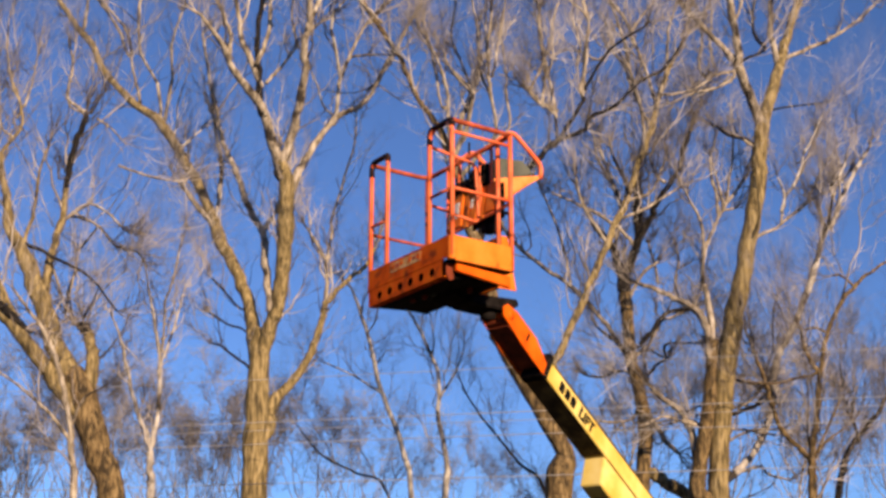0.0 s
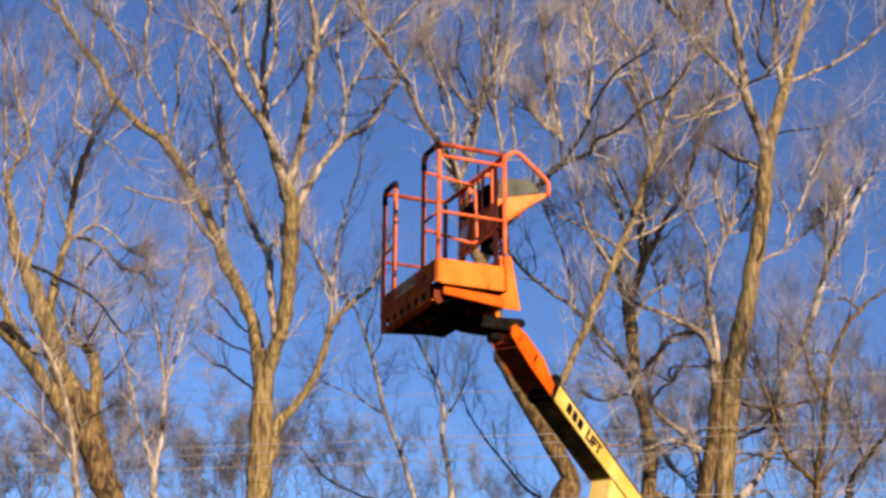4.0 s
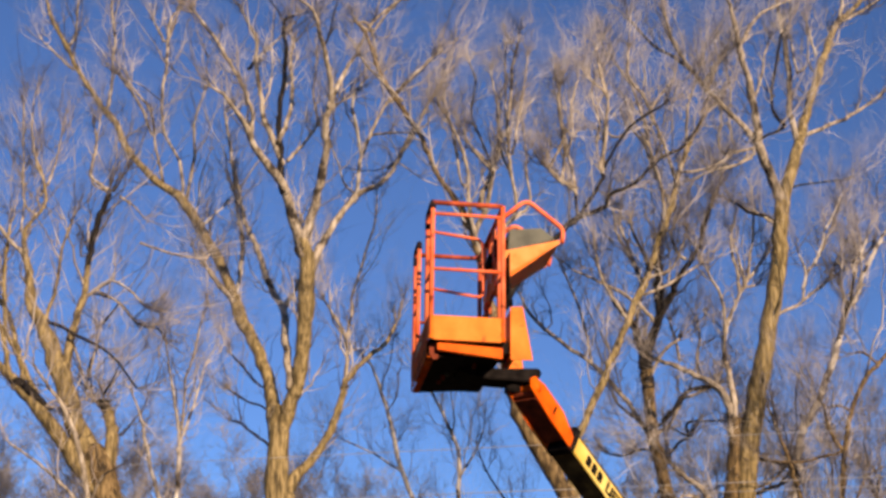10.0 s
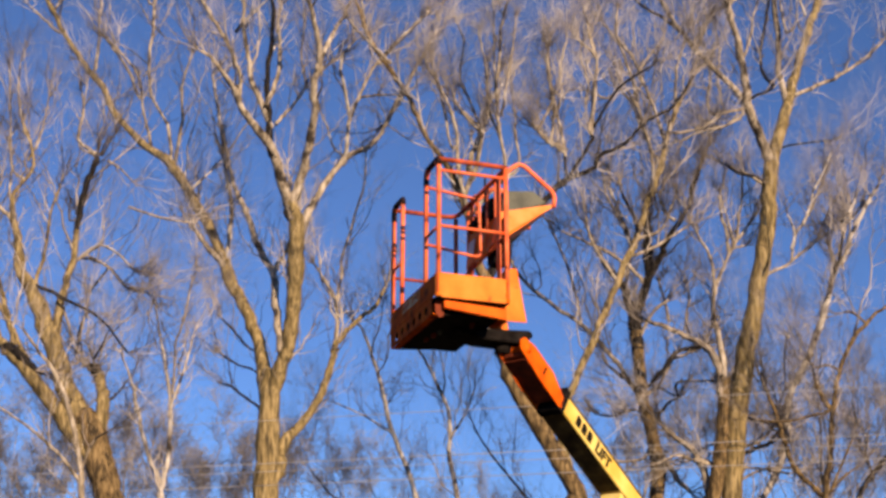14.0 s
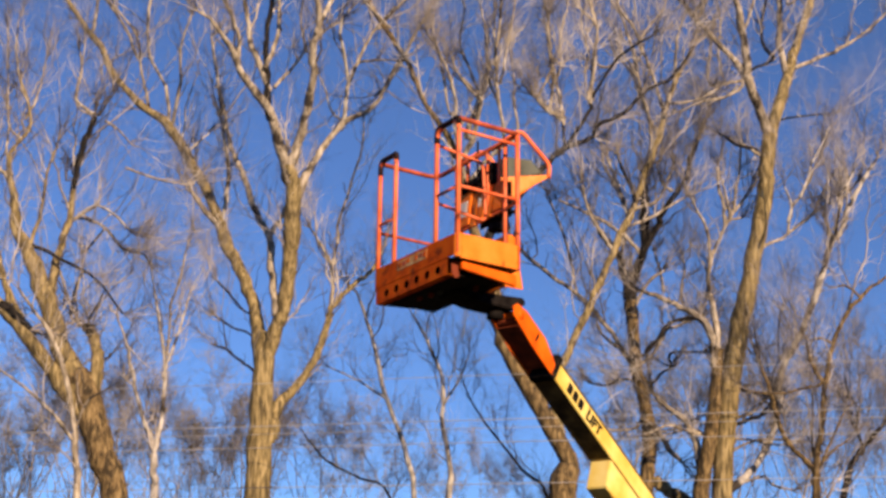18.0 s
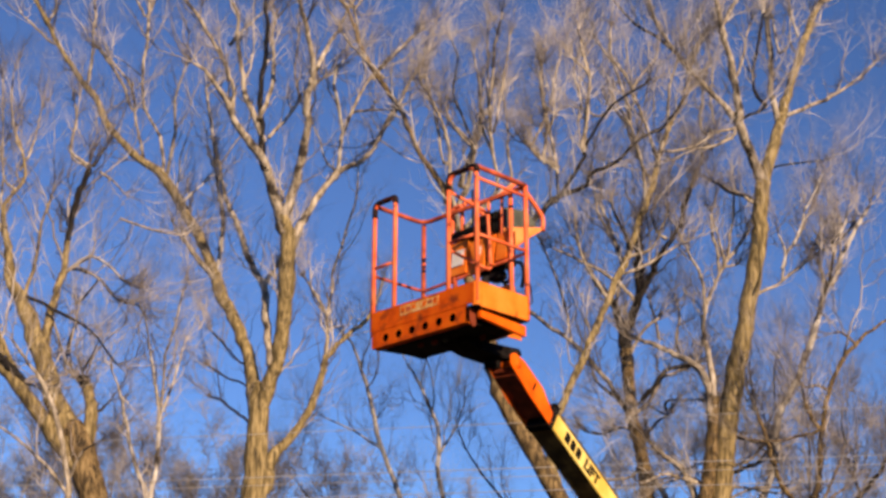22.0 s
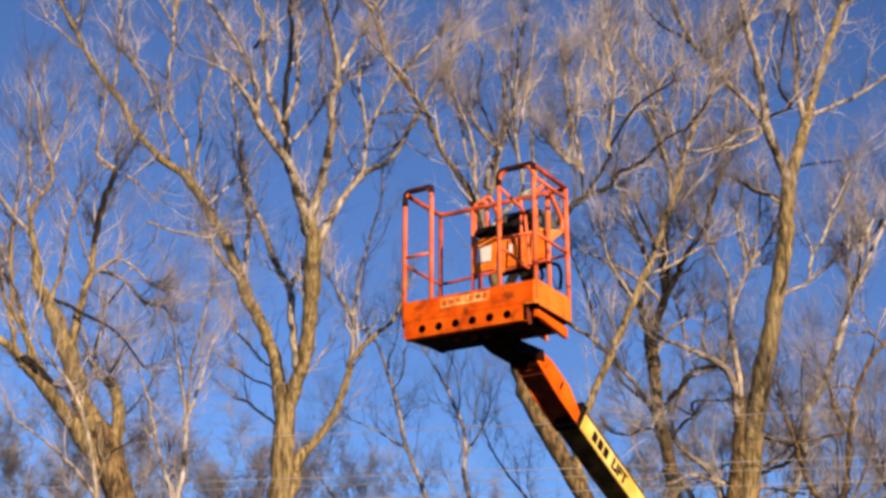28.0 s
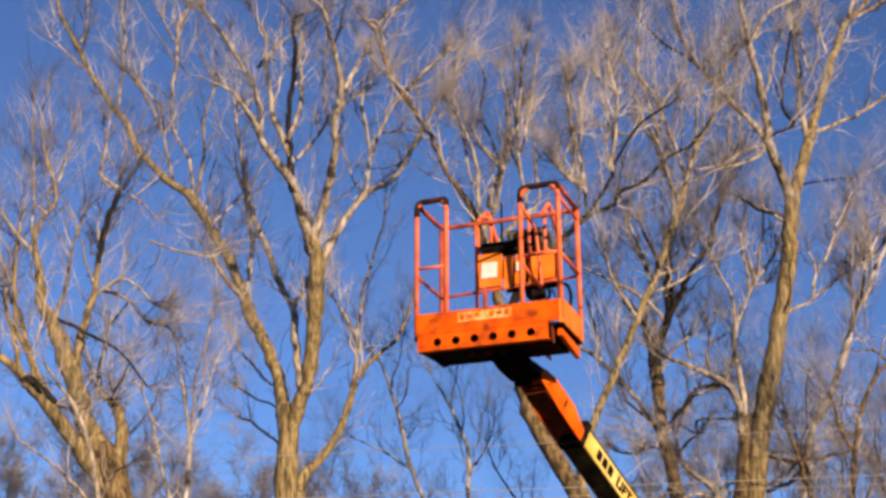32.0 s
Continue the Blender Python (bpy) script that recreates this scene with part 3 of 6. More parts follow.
limb(left_edge, [(-1.27, 0.00, 5.19, 0.158), (-1.40, 0.00, 5.58, 0.172), (-1.81, -0.03, 6.25, 0.164), (-2.00, -0.07, 6.76, 0.156), (-2.21, -0.10, 7.23, 0.141), (-2.45, -0.15, 7.76, 0.122), (-2.73, -0.19, 8.29, 0.094), (-2.77, -0.21, 8.65, 0.069), (-2.90, -0.25, 9.12, 0.049), (-2.90, -0.27, 9.47, 0.030), (-2.65, -0.30, 9.83, 0.025), (-2.69, -0.33, 10.25, 0.020), (-2.84, -0.36, 10.61, 0.016)])
limb(left_edge, [(-2.83, -0.23, 8.88, 0.037), (-2.89, -0.24, 9.00, 0.037), (-3.10, -0.29, 9.22, 0.032), (-3.31, -0.42, 9.47, 0.026), (-3.48, -0.54, 9.72, 0.021)])
limb(left_edge, [(-1.24, 0.00, 5.10, 0.131), (-1.44, 0.00, 5.37, 0.136), (-1.93, -0.08, 5.97, 0.131), (-2.24, -0.18, 6.37, 0.101), (-2.60, -0.29, 6.76, 0.091), (-2.81, -0.36, 7.00, 0.071), (-3.12, -0.44, 7.24, 0.060), (-3.43, -0.54, 7.58, 0.051)], "limb", "tan")
limb(left_edge, [(-2.00, -0.07, 6.77, 0.077), (-2.10, -0.09, 7.08, 0.077), (-2.10, 0.02, 7.76, 0.067), (-2.04, 0.19, 8.31, 0.058), (-2.04, 0.32, 8.72, 0.053), (-2.07, 0.48, 9.27, 0.048)], "limb", "tan")
limb(left_edge, [(-2.06, 0.41, 9.03, 0.038), (-2.06, 0.44, 9.10, 0.048), (-2.00, 0.38, 9.61, 0.048), (-1.87, 0.29, 10.01, 0.048), (-1.76, 0.23, 10.27, 0.044)], "limb", "dark")
limb(left_edge, [(-2.04, 0.24, 8.45, 0.026), (-1.95, 0.27, 8.53, 0.026), (-1.64, 0.19, 8.75, 0.021), (-1.31, 0.07, 8.59, 0.015), (-0.97, -0.10, 8.24, 0.011)], "limb", "pale")
limb(left_edge, [(-1.27, 0.00, 5.19, 0.111), (-1.35, 0.00, 5.58, 0.111), (-1.32, 0.05, 6.06, 0.101), (-1.39, 0.13, 6.44, 0.092), (-1.47, 0.18, 6.66, 0.087)], "limb", "tan")
limb(left_edge, [(-1.39, 0.13, 6.44, 0.067), (-1.44, 0.17, 6.60, 0.077), (-1.53, 0.16, 6.72, 0.093), (-1.61, 0.16, 6.75, 0.061)], "limb", "dark")
limb(left_edge, [(-2.73, -0.33, 6.90, 0.053), (-2.82, -0.36, 7.00, 0.066), (-2.57, -0.30, 6.81, 0.101), (-2.33, -0.19, 6.61, 0.061)], "limb", "dark")
limb(left_edge, [(-2.32, -0.12, 7.46, 0.037), (-2.45, -0.14, 7.71, 0.037), (-2.44, -0.19, 8.07, 0.031), (-2.31, -0.33, 8.47, 0.026), (-2.23, -0.51, 9.03, 0.021), (-2.10, -0.63, 9.40, 0.015)], "limb", "tan")
limb(left_edge, [(-2.45, -0.17, 7.91, 0.025), (-2.46, -0.18, 7.97, 0.031), (-1.99, -0.23, 7.74, 0.026), (-1.36, -0.36, 7.38, 0.020), (-0.88, -0.50, 6.82, 0.015)], "limb", "dark")
limb(left_edge, [(-2.70, -0.32, 6.87, 0.044), (-2.81, -0.34, 6.90, 0.046), (-2.98, -0.26, 7.40, 0.041), (-3.18, -0.11, 7.88, 0.037), (-3.38, 0.04, 8.36, 0.032)], "limb", "tan")
limb(left_edge, [(-2.13, -0.14, 6.22, 0.040), (-2.24, -0.18, 6.37, 0.040), (-2.74, -0.18, 7.26, 0.041), (-3.05, -0.17, 7.80, 0.037), (-3.20, -0.16, 8.85, 0.032), (-3.20, -0.16, 9.57, 0.021)], "limb", "tan")
limb(left_edge, [(-2.04, 0.22, 8.39, 0.026), (-2.02, 0.25, 8.49, 0.026), (-1.75, 0.25, 8.67, 0.021), (-1.59, 0.25, 8.78, 0.017), (-1.57, 0.25, 9.00, 0.011)])
limb(left_edge, [(-1.90, 0.25, 8.57, 0.018), (-1.86, 0.25, 8.60, 0.021), (-1.71, 0.23, 8.55, 0.015), (-1.41, 0.13, 8.35, 0.011), (-1.16, 0.03, 8.06, 0.011)])
limb(left_edge, [(-2.10, 0.00, 7.63, 0.021), (-2.09, 0.02, 7.76, 0.021), (-1.93, -0.07, 7.40, 0.020), (-1.78, -0.24, 7.07, 0.015)])
limb(left_edge, [(-1.57, -0.32, 7.50, 0.017), (-1.60, -0.33, 7.45, 0.020), (-1.67, -0.25, 7.15, 0.015), (-1.66, -0.13, 6.93, 0.011)])
limb(left_edge, [(-1.61, 0.25, 8.76, 0.012), (-1.59, 0.25, 8.78, 0.017), (-1.27, 0.17, 8.58, 0.015), (-1.02, 0.03, 8.32, 0.015)])
limb(left_edge, [(-2.77, -0.35, 6.96, 0.046), (-2.63, -0.32, 6.88, 0.046), (-2.82, -0.21, 7.48, 0.046), (-3.04, -0.02, 7.99, 0.041), (-3.23, 0.09, 8.28, 0.037), (-3.46, 0.21, 8.58, 0.032)], "limb", "tan")
limb(left_edge, [(-2.70, -0.34, 10.26, 0.015), (-2.72, -0.34, 10.31, 0.021), (-2.83, -0.36, 10.53, 0.017), (-2.94, -0.44, 11.06, 0.017), (-2.94, -0.53, 11.61, 0.011)])
limb(left_edge, [(-2.75, -0.29, 9.68, 0.021), (-2.97, -0.30, 9.87, 0.021), (-3.10, -0.14, 10.54, 0.017), (-3.43, 0.44, 12.00, 0.017)])
limb(left_edge, [(-1.79, 0.25, 10.20, 0.017), (-1.85, 0.23, 10.32, 0.017), (-2.08, 0.22, 10.47, 0.017), (-2.06, 0.16, 10.99, 0.017), (-2.01, 0.10, 11.48, 0.011)])
limb(left_edge, [(-1.42, 0.17, 6.58, 0.015), (-1.48, 0.16, 6.76, 0.015), (-1.42, 0.24, 7.11, 0.015), (-1.28, 0.41, 7.45, 0.011), (-1.08, 0.56, 7.71, 0.011)])
limb(left_edge, [(-1.98, 0.25, 8.52, 0.019), (-1.95, 0.25, 8.55, 0.021), (-1.74, 0.28, 8.54, 0.021), (-1.52, 0.36, 8.47, 0.021), (-1.35, 0.45, 8.31, 0.027), (-1.22, 0.52, 8.16, 0.021)], "limb", "dark")
limb(left_edge, [(-1.50, 0.37, 8.45, 0.017), (-1.52, 0.39, 8.38, 0.017), (-1.65, 0.43, 8.21, 0.021), (-1.78, 0.51, 8.09, 0.017)], "limb", "dark")
limb(left_edge, [(-1.24, 0.51, 8.19, 0.017), (-1.22, 0.52, 8.16, 0.021), (-1.03, 0.51, 8.09, 0.021), (-0.84, 0.49, 8.04, 0.017), (-0.74, 0.47, 7.89, 0.015)], "limb", "dark")
limb(left_edge, [(-1.66, -0.14, 6.95, 0.007), (-1.73, -0.13, 6.90, 0.015), (-1.73, -0.14, 7.17, 0.020), (-1.70, -0.15, 7.33, 0.020), (-1.65, -0.16, 7.50, 0.015)], "limb", "dark")
limb(left_edge, [(-1.38, 0.17, 6.53, 0.015), (-1.53, 0.16, 6.62, 0.015), (-1.53, 0.14, 6.88, 0.021), (-1.43, 0.12, 7.06, 0.015), (-1.33, 0.08, 7.32, 0.011)], "limb", "dark")
limb(left_edge, [(-1.69, -0.20, 10.16, 0.033), (-1.91, -0.08, 10.33, 0.029), (-2.07, 0.04, 10.56, 0.025), (-2.04, 0.16, 11.04, 0.021), (-2.13, 0.28, 11.45, 0.017)], "limb", "grey")
limb(left_edge, [(-1.67, 0.10, 10.25, 0.022), (-1.60, 0.22, 10.52, 0.019), (-1.54, 0.34, 10.75, 0.015)], "limb", "dark")
limb(left_edge, [(-1.60, 0.20, 10.21, 0.020), (-1.37, 0.32, 10.08, 0.016), (-1.22, 0.44, 9.93, 0.012)], "limb", "grey")
limb(left_edge, [(-1.24, 0.40, 9.48, 0.022), (-0.93, 0.52, 9.40, 0.020), (-0.63, 0.64, 9.35, 0.017), (-0.32, 0.76, 9.34, 0.014)], "limb", "grey")
limb(left_edge, [(-2.73, -0.30, 10.00, 0.025), (-2.63, -0.18, 10.39, 0.021), (-2.60, -0.06, 10.84, 0.017), (-2.61, 0.06, 11.25, 0.014)], "limb", "grey")
limb(left_edge, [(-2.83, -0.30, 9.05, 0.025), (-3.00, -0.18, 9.47, 0.021), (-3.05, -0.06, 10.00, 0.017), (-3.18, 0.06, 10.45, 0.014)], "limb", "grey")
crown(left_edge, 182, fine=0.45, low=0.3, wild=0.18, outline=lambda x: 12.3)
crown(left_edge, 183, 0.8, 0.42, 0.45, wild=0.36, surface=DARK_TWIG)
white_sapling = bare_tree(-4.46, 19.00, 'slim grey-tan bare tree beside a thicker one', 'sapling', "grey")
limb(white_sapling, [(0.00, 0.00, -0.15, 0.084), (-0.02, 0.00, 0.36, 0.068), (-0.12, 0.00, 1.76, 0.061), (-0.23, 0.00, 3.91, 0.054), (-0.28, 0.00, 4.37, 0.046), (-0.39, 0.00, 5.01, 0.039), (-0.55, 0.00, 5.57, 0.034), (-0.81, 0.00, 6.14, 0.030), (-1.05, 0.00, 6.43, 0.022), (-1.31, 0.00, 6.77, 0.018)], "trunk")
limb(white_sapling, [(-0.30, 0.00, 4.47, 0.025), (-0.33, 0.00, 4.60, 0.025), (-0.65, 0.02, 5.01, 0.021), (-1.11, 0.05, 5.39, 0.018), (-1.56, 0.08, 5.68, 0.013)])
limb(white_sapling, [(-0.35, 0.00, 4.75, 0.021), (-0.33, 0.00, 4.83, 0.021), (-0.19, -0.06, 5.19, 0.017), (0.05, -0.13, 5.32, 0.013)])
crown(white_sapling, 33, 0.5, 0.6, 0.8)
pale_fork = bare_tree(-3.80, 21.00, 'slim pale bare tree forking in two', 'tree', "pale")
limb(pale_fork, [(0.00, 0.00, -0.15, 0.100), (-0.02, -0.00, 0.38, 0.080), (-0.12, 0.00, 1.87, 0.073), (-0.24, 0.00, 4.16, 0.065), (-0.27, 0.00, 4.47, 0.055), (-0.30, 0.00, 4.79, 0.051)], "trunk")
limb(pale_fork, [(-0.29, 0.00, 4.65, 0.037), (-0.30, 0.00, 4.77, 0.037), (-0.38, 0.04, 5.08, 0.037), (-0.63, 0.19, 5.62, 0.033), (-0.79, 0.32, 6.12, 0.029), (-0.96, 0.45, 6.63, 0.020), (-1.18, 0.58, 7.09, 0.014)])
limb(pale_fork, [(-0.29, 0.00, 4.69, 0.037), (-0.30, 0.00, 4.79, 0.037), (-0.23, 0.06, 5.39, 0.037), (-0.27, 0.20, 6.15, 0.033), (-0.33, 0.26, 6.48, 0.029), (-0.50, 0.38, 7.16, 0.020), (-0.69, 0.53, 7.92, 0.015)])
limb(pale_fork, [(-0.26, 0.16, 5.97, 0.024), (-0.27, 0.18, 6.09, 0.024), (-0.09, 0.25, 6.80, 0.020), (0.01, 0.37, 7.43, 0.014)])
limb(pale_fork, [(-0.20, 0.20, 6.35, 0.017), (-0.25, 0.21, 6.41, 0.024), (-0.23, 0.12, 6.79, 0.019), (-0.20, -0.04, 7.11, 0.019), (-0.09, -0.18, 7.39, 0.019), (-0.02, -0.30, 7.63, 0.019), (0.05, -0.44, 7.90, 0.014)], "limb", "grey")
crown(pale_fork, 42, 0.45, 0.7, 0.8, wild=0.25)
thin_dark = bare_tree(0.23, 30.00, 'thin dark bare tree leaning over', 'tree', "pale")
limb(thin_dark, [(0.00, 0.00, -0.15, 0.087), (-0.04, 0.00, 0.46, 0.071), (-0.25, 0.00, 2.38, 0.064), (-0.50, 0.00, 5.29, 0.057), (-0.62, 0.00, 6.02, 0.057), (-0.92, 0.00, 6.89, 0.051), (-1.26, 0.00, 7.77, 0.051), (-1.42, 0.00, 8.52, 0.044), (-1.65, 0.00, 9.20, 0.037), (-1.85, 0.00, 9.74, 0.029), (-2.12, 0.00, 10.05, 0.022)], "trunk")
limb(thin_dark, [(-1.13, 0.00, 7.43, 0.028), (-1.22, 0.00, 7.48, 0.028), (-1.77, -0.01, 7.84, 0.021), (-2.44, -0.04, 8.13, 0.014)])
crown(thin_dark, 37, wild=0.3, surface=DARK_TWIG)
thin_mid = bare_tree(0.30, 30.00, 'thin grey bare tree with sparse twigs', 'tree', "pale")
limb(thin_mid, [(0.00, 0.00, -0.15, 0.110), (0.01, 0.00, 0.46, 0.088), (0.07, 0.00, 2.38, 0.079), (0.15, 0.00, 5.30, 0.071), (0.18, 0.00, 6.03, 0.057), (-0.00, 0.00, 6.90, 0.051), (-0.00, 0.00, 7.78, 0.044), (-0.23, 0.00, 8.45, 0.037), (-0.53, 0.00, 9.06, 0.029), (-0.72, 0.00, 9.36, 0.022)], "trunk")
limb(thin_mid, [(-0.00, 0.00, 7.19, 0.028), (-0.00, 0.00, 7.34, 0.028), (0.36, -0.11, 7.91, 0.021), (0.50, -0.25, 8.33, 0.014)])
crown(thin_mid, 37)
thin_lean = bare_tree(3.82, 31.00, 'thin dark bare tree leaning far over', 'tree', "dark")
limb(thin_lean, [(0.00, 0.00, -0.15, 0.058), (-0.09, -0.00, 0.47, 0.046), (-0.57, 0.00, 2.45, 0.042), (-1.14, 0.00, 5.44, 0.037), (-1.72, 0.00, 6.11, 0.031), (-2.39, 0.00, 6.93, 0.025), (-2.91, 0.00, 7.69, 0.019), (-3.14, 0.00, 8.30, 0.013)], "trunk")
crown(thin_lean, 31, wild=0.26, surface=DARK_TWIG)
thin_low = bare_tree(0.34, 32.00, 'low thin dark leaning bare tree', 'tree', "dark")
limb(thin_low, [(0.00, 0.00, -0.15, 0.049), (-0.09, 0.00, 0.47, 0.040), (-0.58, 0.00, 2.49, 0.036), (-1.16, 0.00, 5.54, 0.032), (-1.86, 0.00, 6.00, 0.026), (-2.63, 0.00, 6.38, 0.026), (-3.19, 0.00, 6.99, 0.013)], "trunk")
crown(thin_low, 32, wild=0.26, surface=DARK_TWIG)
behind_boom = bare_tree(1.86, 20.00, 'gnarled bare tree with leaning trunk behind the lift', 'cottonwood')
limb(behind_boom, [(0.00, 0.00, -0.15, 0.307), (0.00, 0.00, 0.37, 0.247), (0.03, 0.00, 1.82, 0.222), (0.05, 0.00, 4.04, 0.198), (0.06, 0.00, 4.32, 0.198), (0.15, 0.00, 4.59, 0.152)], "trunk", "rough")
limb(behind_boom, [(0.00, 0.00, 4.17, 0.114), (0.15, 0.00, 4.47, 0.126), (0.14, 0.02, 4.70, 0.127), (-0.33, 0.17, 5.61, 0.128), (-0.72, 0.29, 6.31, 0.124), (-0.85, 0.38, 6.84, 0.121), (-1.05, 0.52, 7.77, 0.116), (-1.22, 0.60, 8.31, 0.079), (-1.33, 0.69, 8.93, 0.065), (-1.45, 0.76, 9.38, 0.065), (-1.62, 0.83, 9.83, 0.057), (-1.79, 0.89, 10.16, 0.047), (-2.08, 0.97, 10.63, 0.039), (-2.27, 1.05, 11.18, 0.039), (-2.45, 1.11, 11.53, 0.039), (-2.76, 1.20, 12.02, 0.040), (-3.02, 1.28, 12.53, 0.035), (-3.26, 1.39, 13.28, 0.030), (-3.46, 1.44, 13.58, 0.021)], "limb", "rough")
limb(behind_boom, [(-1.41, 0.74, 9.24, 0.047), (-1.45, 0.76, 9.38, 0.047), (-1.25, 0.63, 9.88, 0.042), (-1.14, 0.36, 10.38, 0.032)])
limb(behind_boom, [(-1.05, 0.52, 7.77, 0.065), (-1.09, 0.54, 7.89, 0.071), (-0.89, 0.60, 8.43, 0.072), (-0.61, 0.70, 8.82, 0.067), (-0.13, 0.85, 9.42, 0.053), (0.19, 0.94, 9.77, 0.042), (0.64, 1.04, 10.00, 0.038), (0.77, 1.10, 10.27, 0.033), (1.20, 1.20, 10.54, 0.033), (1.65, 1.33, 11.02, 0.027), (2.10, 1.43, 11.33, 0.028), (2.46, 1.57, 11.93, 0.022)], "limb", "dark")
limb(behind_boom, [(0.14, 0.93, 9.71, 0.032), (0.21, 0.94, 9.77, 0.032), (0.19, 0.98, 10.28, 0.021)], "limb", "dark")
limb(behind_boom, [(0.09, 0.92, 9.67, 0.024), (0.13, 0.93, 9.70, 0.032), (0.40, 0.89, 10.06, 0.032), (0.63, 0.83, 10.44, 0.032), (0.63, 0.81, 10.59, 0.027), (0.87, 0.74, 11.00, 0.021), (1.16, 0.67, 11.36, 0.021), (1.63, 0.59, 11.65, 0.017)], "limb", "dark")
limb(behind_boom, [(0.06, 0.00, 4.32, 0.071), (0.23, 0.00, 4.61, 0.071), (0.01, 0.09, 5.16, 0.067), (-0.03, 0.29, 5.79, 0.064), (0.20, 0.47, 6.34, 0.060), (0.55, 0.73, 7.14, 0.055), (0.74, 0.87, 7.56, 0.057), (0.99, 1.06, 8.16, 0.058), (1.24, 1.23, 8.67, 0.053), (1.33, 1.31, 8.93, 0.053), (1.55, 1.48, 9.49, 0.054), (1.75, 1.66, 10.06, 0.055), (1.90, 1.77, 10.43, 0.055), (2.05, 1.95, 11.03, 0.045), (2.37, 2.19, 11.81, 0.034), (2.68, 2.37, 12.38, 0.024)], "limb", "tan")
limb(behind_boom, [(1.71, 1.63, 9.97, 0.033), (1.75, 1.66, 10.06, 0.033), (1.61, 1.50, 10.90, 0.028), (1.42, 1.32, 11.34, 0.022), (1.24, 1.22, 11.55, 0.017)])
limb(behind_boom, [(1.94, 1.82, 10.60, 0.034), (1.95, 1.85, 10.66, 0.034), (2.16, 1.80, 11.43, 0.028), (2.22, 1.71, 12.13, 0.022), (2.38, 1.64, 12.64, 0.018)])
limb(behind_boom, [(1.84, 1.73, 10.28, 0.028), (1.89, 1.76, 10.36, 0.028), (1.76, 1.80, 10.64, 0.028), (1.63, 1.98, 11.24, 0.028), (1.57, 2.21, 12.02, 0.029), (1.39, 2.47, 12.91, 0.024), (1.11, 2.66, 13.51, 0.018)])
limb(behind_boom, [(-1.31, 0.67, 8.80, 0.037), (-1.33, 0.69, 8.93, 0.037), (-1.51, 0.63, 9.87, 0.032), (-1.57, 0.53, 10.57, 0.026), (-1.80, 0.44, 11.16, 0.021), (-1.98, 0.40, 11.45, 0.017)])
limb(behind_boom, [(-1.16, 0.39, 10.33, 0.024), (-1.14, 0.36, 10.38, 0.026), (-1.29, 0.39, 10.57, 0.021), (-1.46, 0.45, 10.78, 0.015), (-1.68, 0.53, 11.07, 0.011)])
limb(behind_boom, [(0.19, 0.97, 10.24, 0.017), (0.18, 0.98, 10.28, 0.027), (-0.10, 1.00, 10.54, 0.027), (-0.27, 1.03, 10.74, 0.021)])
limb(behind_boom, [(0.19, 0.97, 10.24, 0.017), (0.21, 0.98, 10.28, 0.027), (0.10, 1.16, 11.12, 0.027), (0.04, 1.39, 11.68, 0.028), (0.04, 1.62, 12.26, 0.022), (0.02, 1.75, 12.60, 0.018)])
limb(behind_boom, [(0.63, 0.82, 10.54, 0.020), (0.63, 0.81, 10.59, 0.027), (0.70, 0.98, 11.30, 0.027), (0.82, 1.34, 12.13, 0.022), (0.77, 1.52, 12.57, 0.017)])
limb(behind_boom, [(-1.28, 0.65, 9.80, 0.032), (-1.36, 0.63, 9.88, 0.047), (-1.21, 0.69, 10.35, 0.042), (-1.13, 0.75, 10.61, 0.042)])
limb(behind_boom, [(-1.14, 0.36, 10.37, 0.019), (-1.20, 0.37, 10.39, 0.021), (-1.45, 0.43, 10.73, 0.021), (-1.59, 0.54, 11.05, 0.017)])
limb(behind_boom, [(-1.33, 0.69, 8.93, 0.037), (-1.36, 0.71, 9.03, 0.037), (-1.05, 0.61, 9.43, 0.032), (-0.79, 0.44, 9.72, 0.026), (-0.86, 0.23, 10.16, 0.026), (-0.91, 0.08, 10.49, 0.026), (-0.94, -0.12, 10.93, 0.021), (-0.90, -0.29, 11.29, 0.021), (-0.87, -0.50, 11.73, 0.021), (-0.77, -0.73, 12.19, 0.011)])
limb(behind_boom, [(-0.87, 0.21, 10.21, 0.020), (-0.89, 0.19, 10.28, 0.021), (-1.06, 0.25, 10.74, 0.021), (-1.06, 0.37, 11.34, 0.021), (-1.11, 0.46, 11.76, 0.017), (-1.17, 0.54, 12.12, 0.017)])
limb(behind_boom, [(-1.09, 0.62, 9.39, 0.024), (-1.05, 0.61, 9.43, 0.032), (-0.75, 0.69, 9.73, 0.026), (-0.55, 0.80, 10.00, 0.021), (-0.59, 1.01, 10.63, 0.021), (-0.58, 1.17, 11.12, 0.017), (-0.65, 1.40, 11.84, 0.017)])
limb(behind_boom, [(-0.93, -0.05, 10.77, 0.015), (-0.95, -0.06, 10.78, 0.015), (-0.97, -0.10, 11.48, 0.015), (-0.97, -0.19, 12.21, 0.015)])
limb(behind_boom, [(-0.91, 0.07, 10.51, 0.019), (-0.85, 0.05, 10.57, 0.021), (-0.76, 0.07, 11.11, 0.015), (-0.67, 0.10, 11.67, 0.015), (-0.60, 0.13, 12.25, 0.011)])
limb(behind_boom, [(-1.15, 0.73, 10.53, 0.021), (-1.15, 0.75, 10.61, 0.021), (-1.36, 0.75, 11.15, 0.021), (-1.49, 0.74, 11.51, 0.017), (-1.42, 0.72, 12.12, 0.017), (-1.53, 0.71, 12.45, 0.011)])
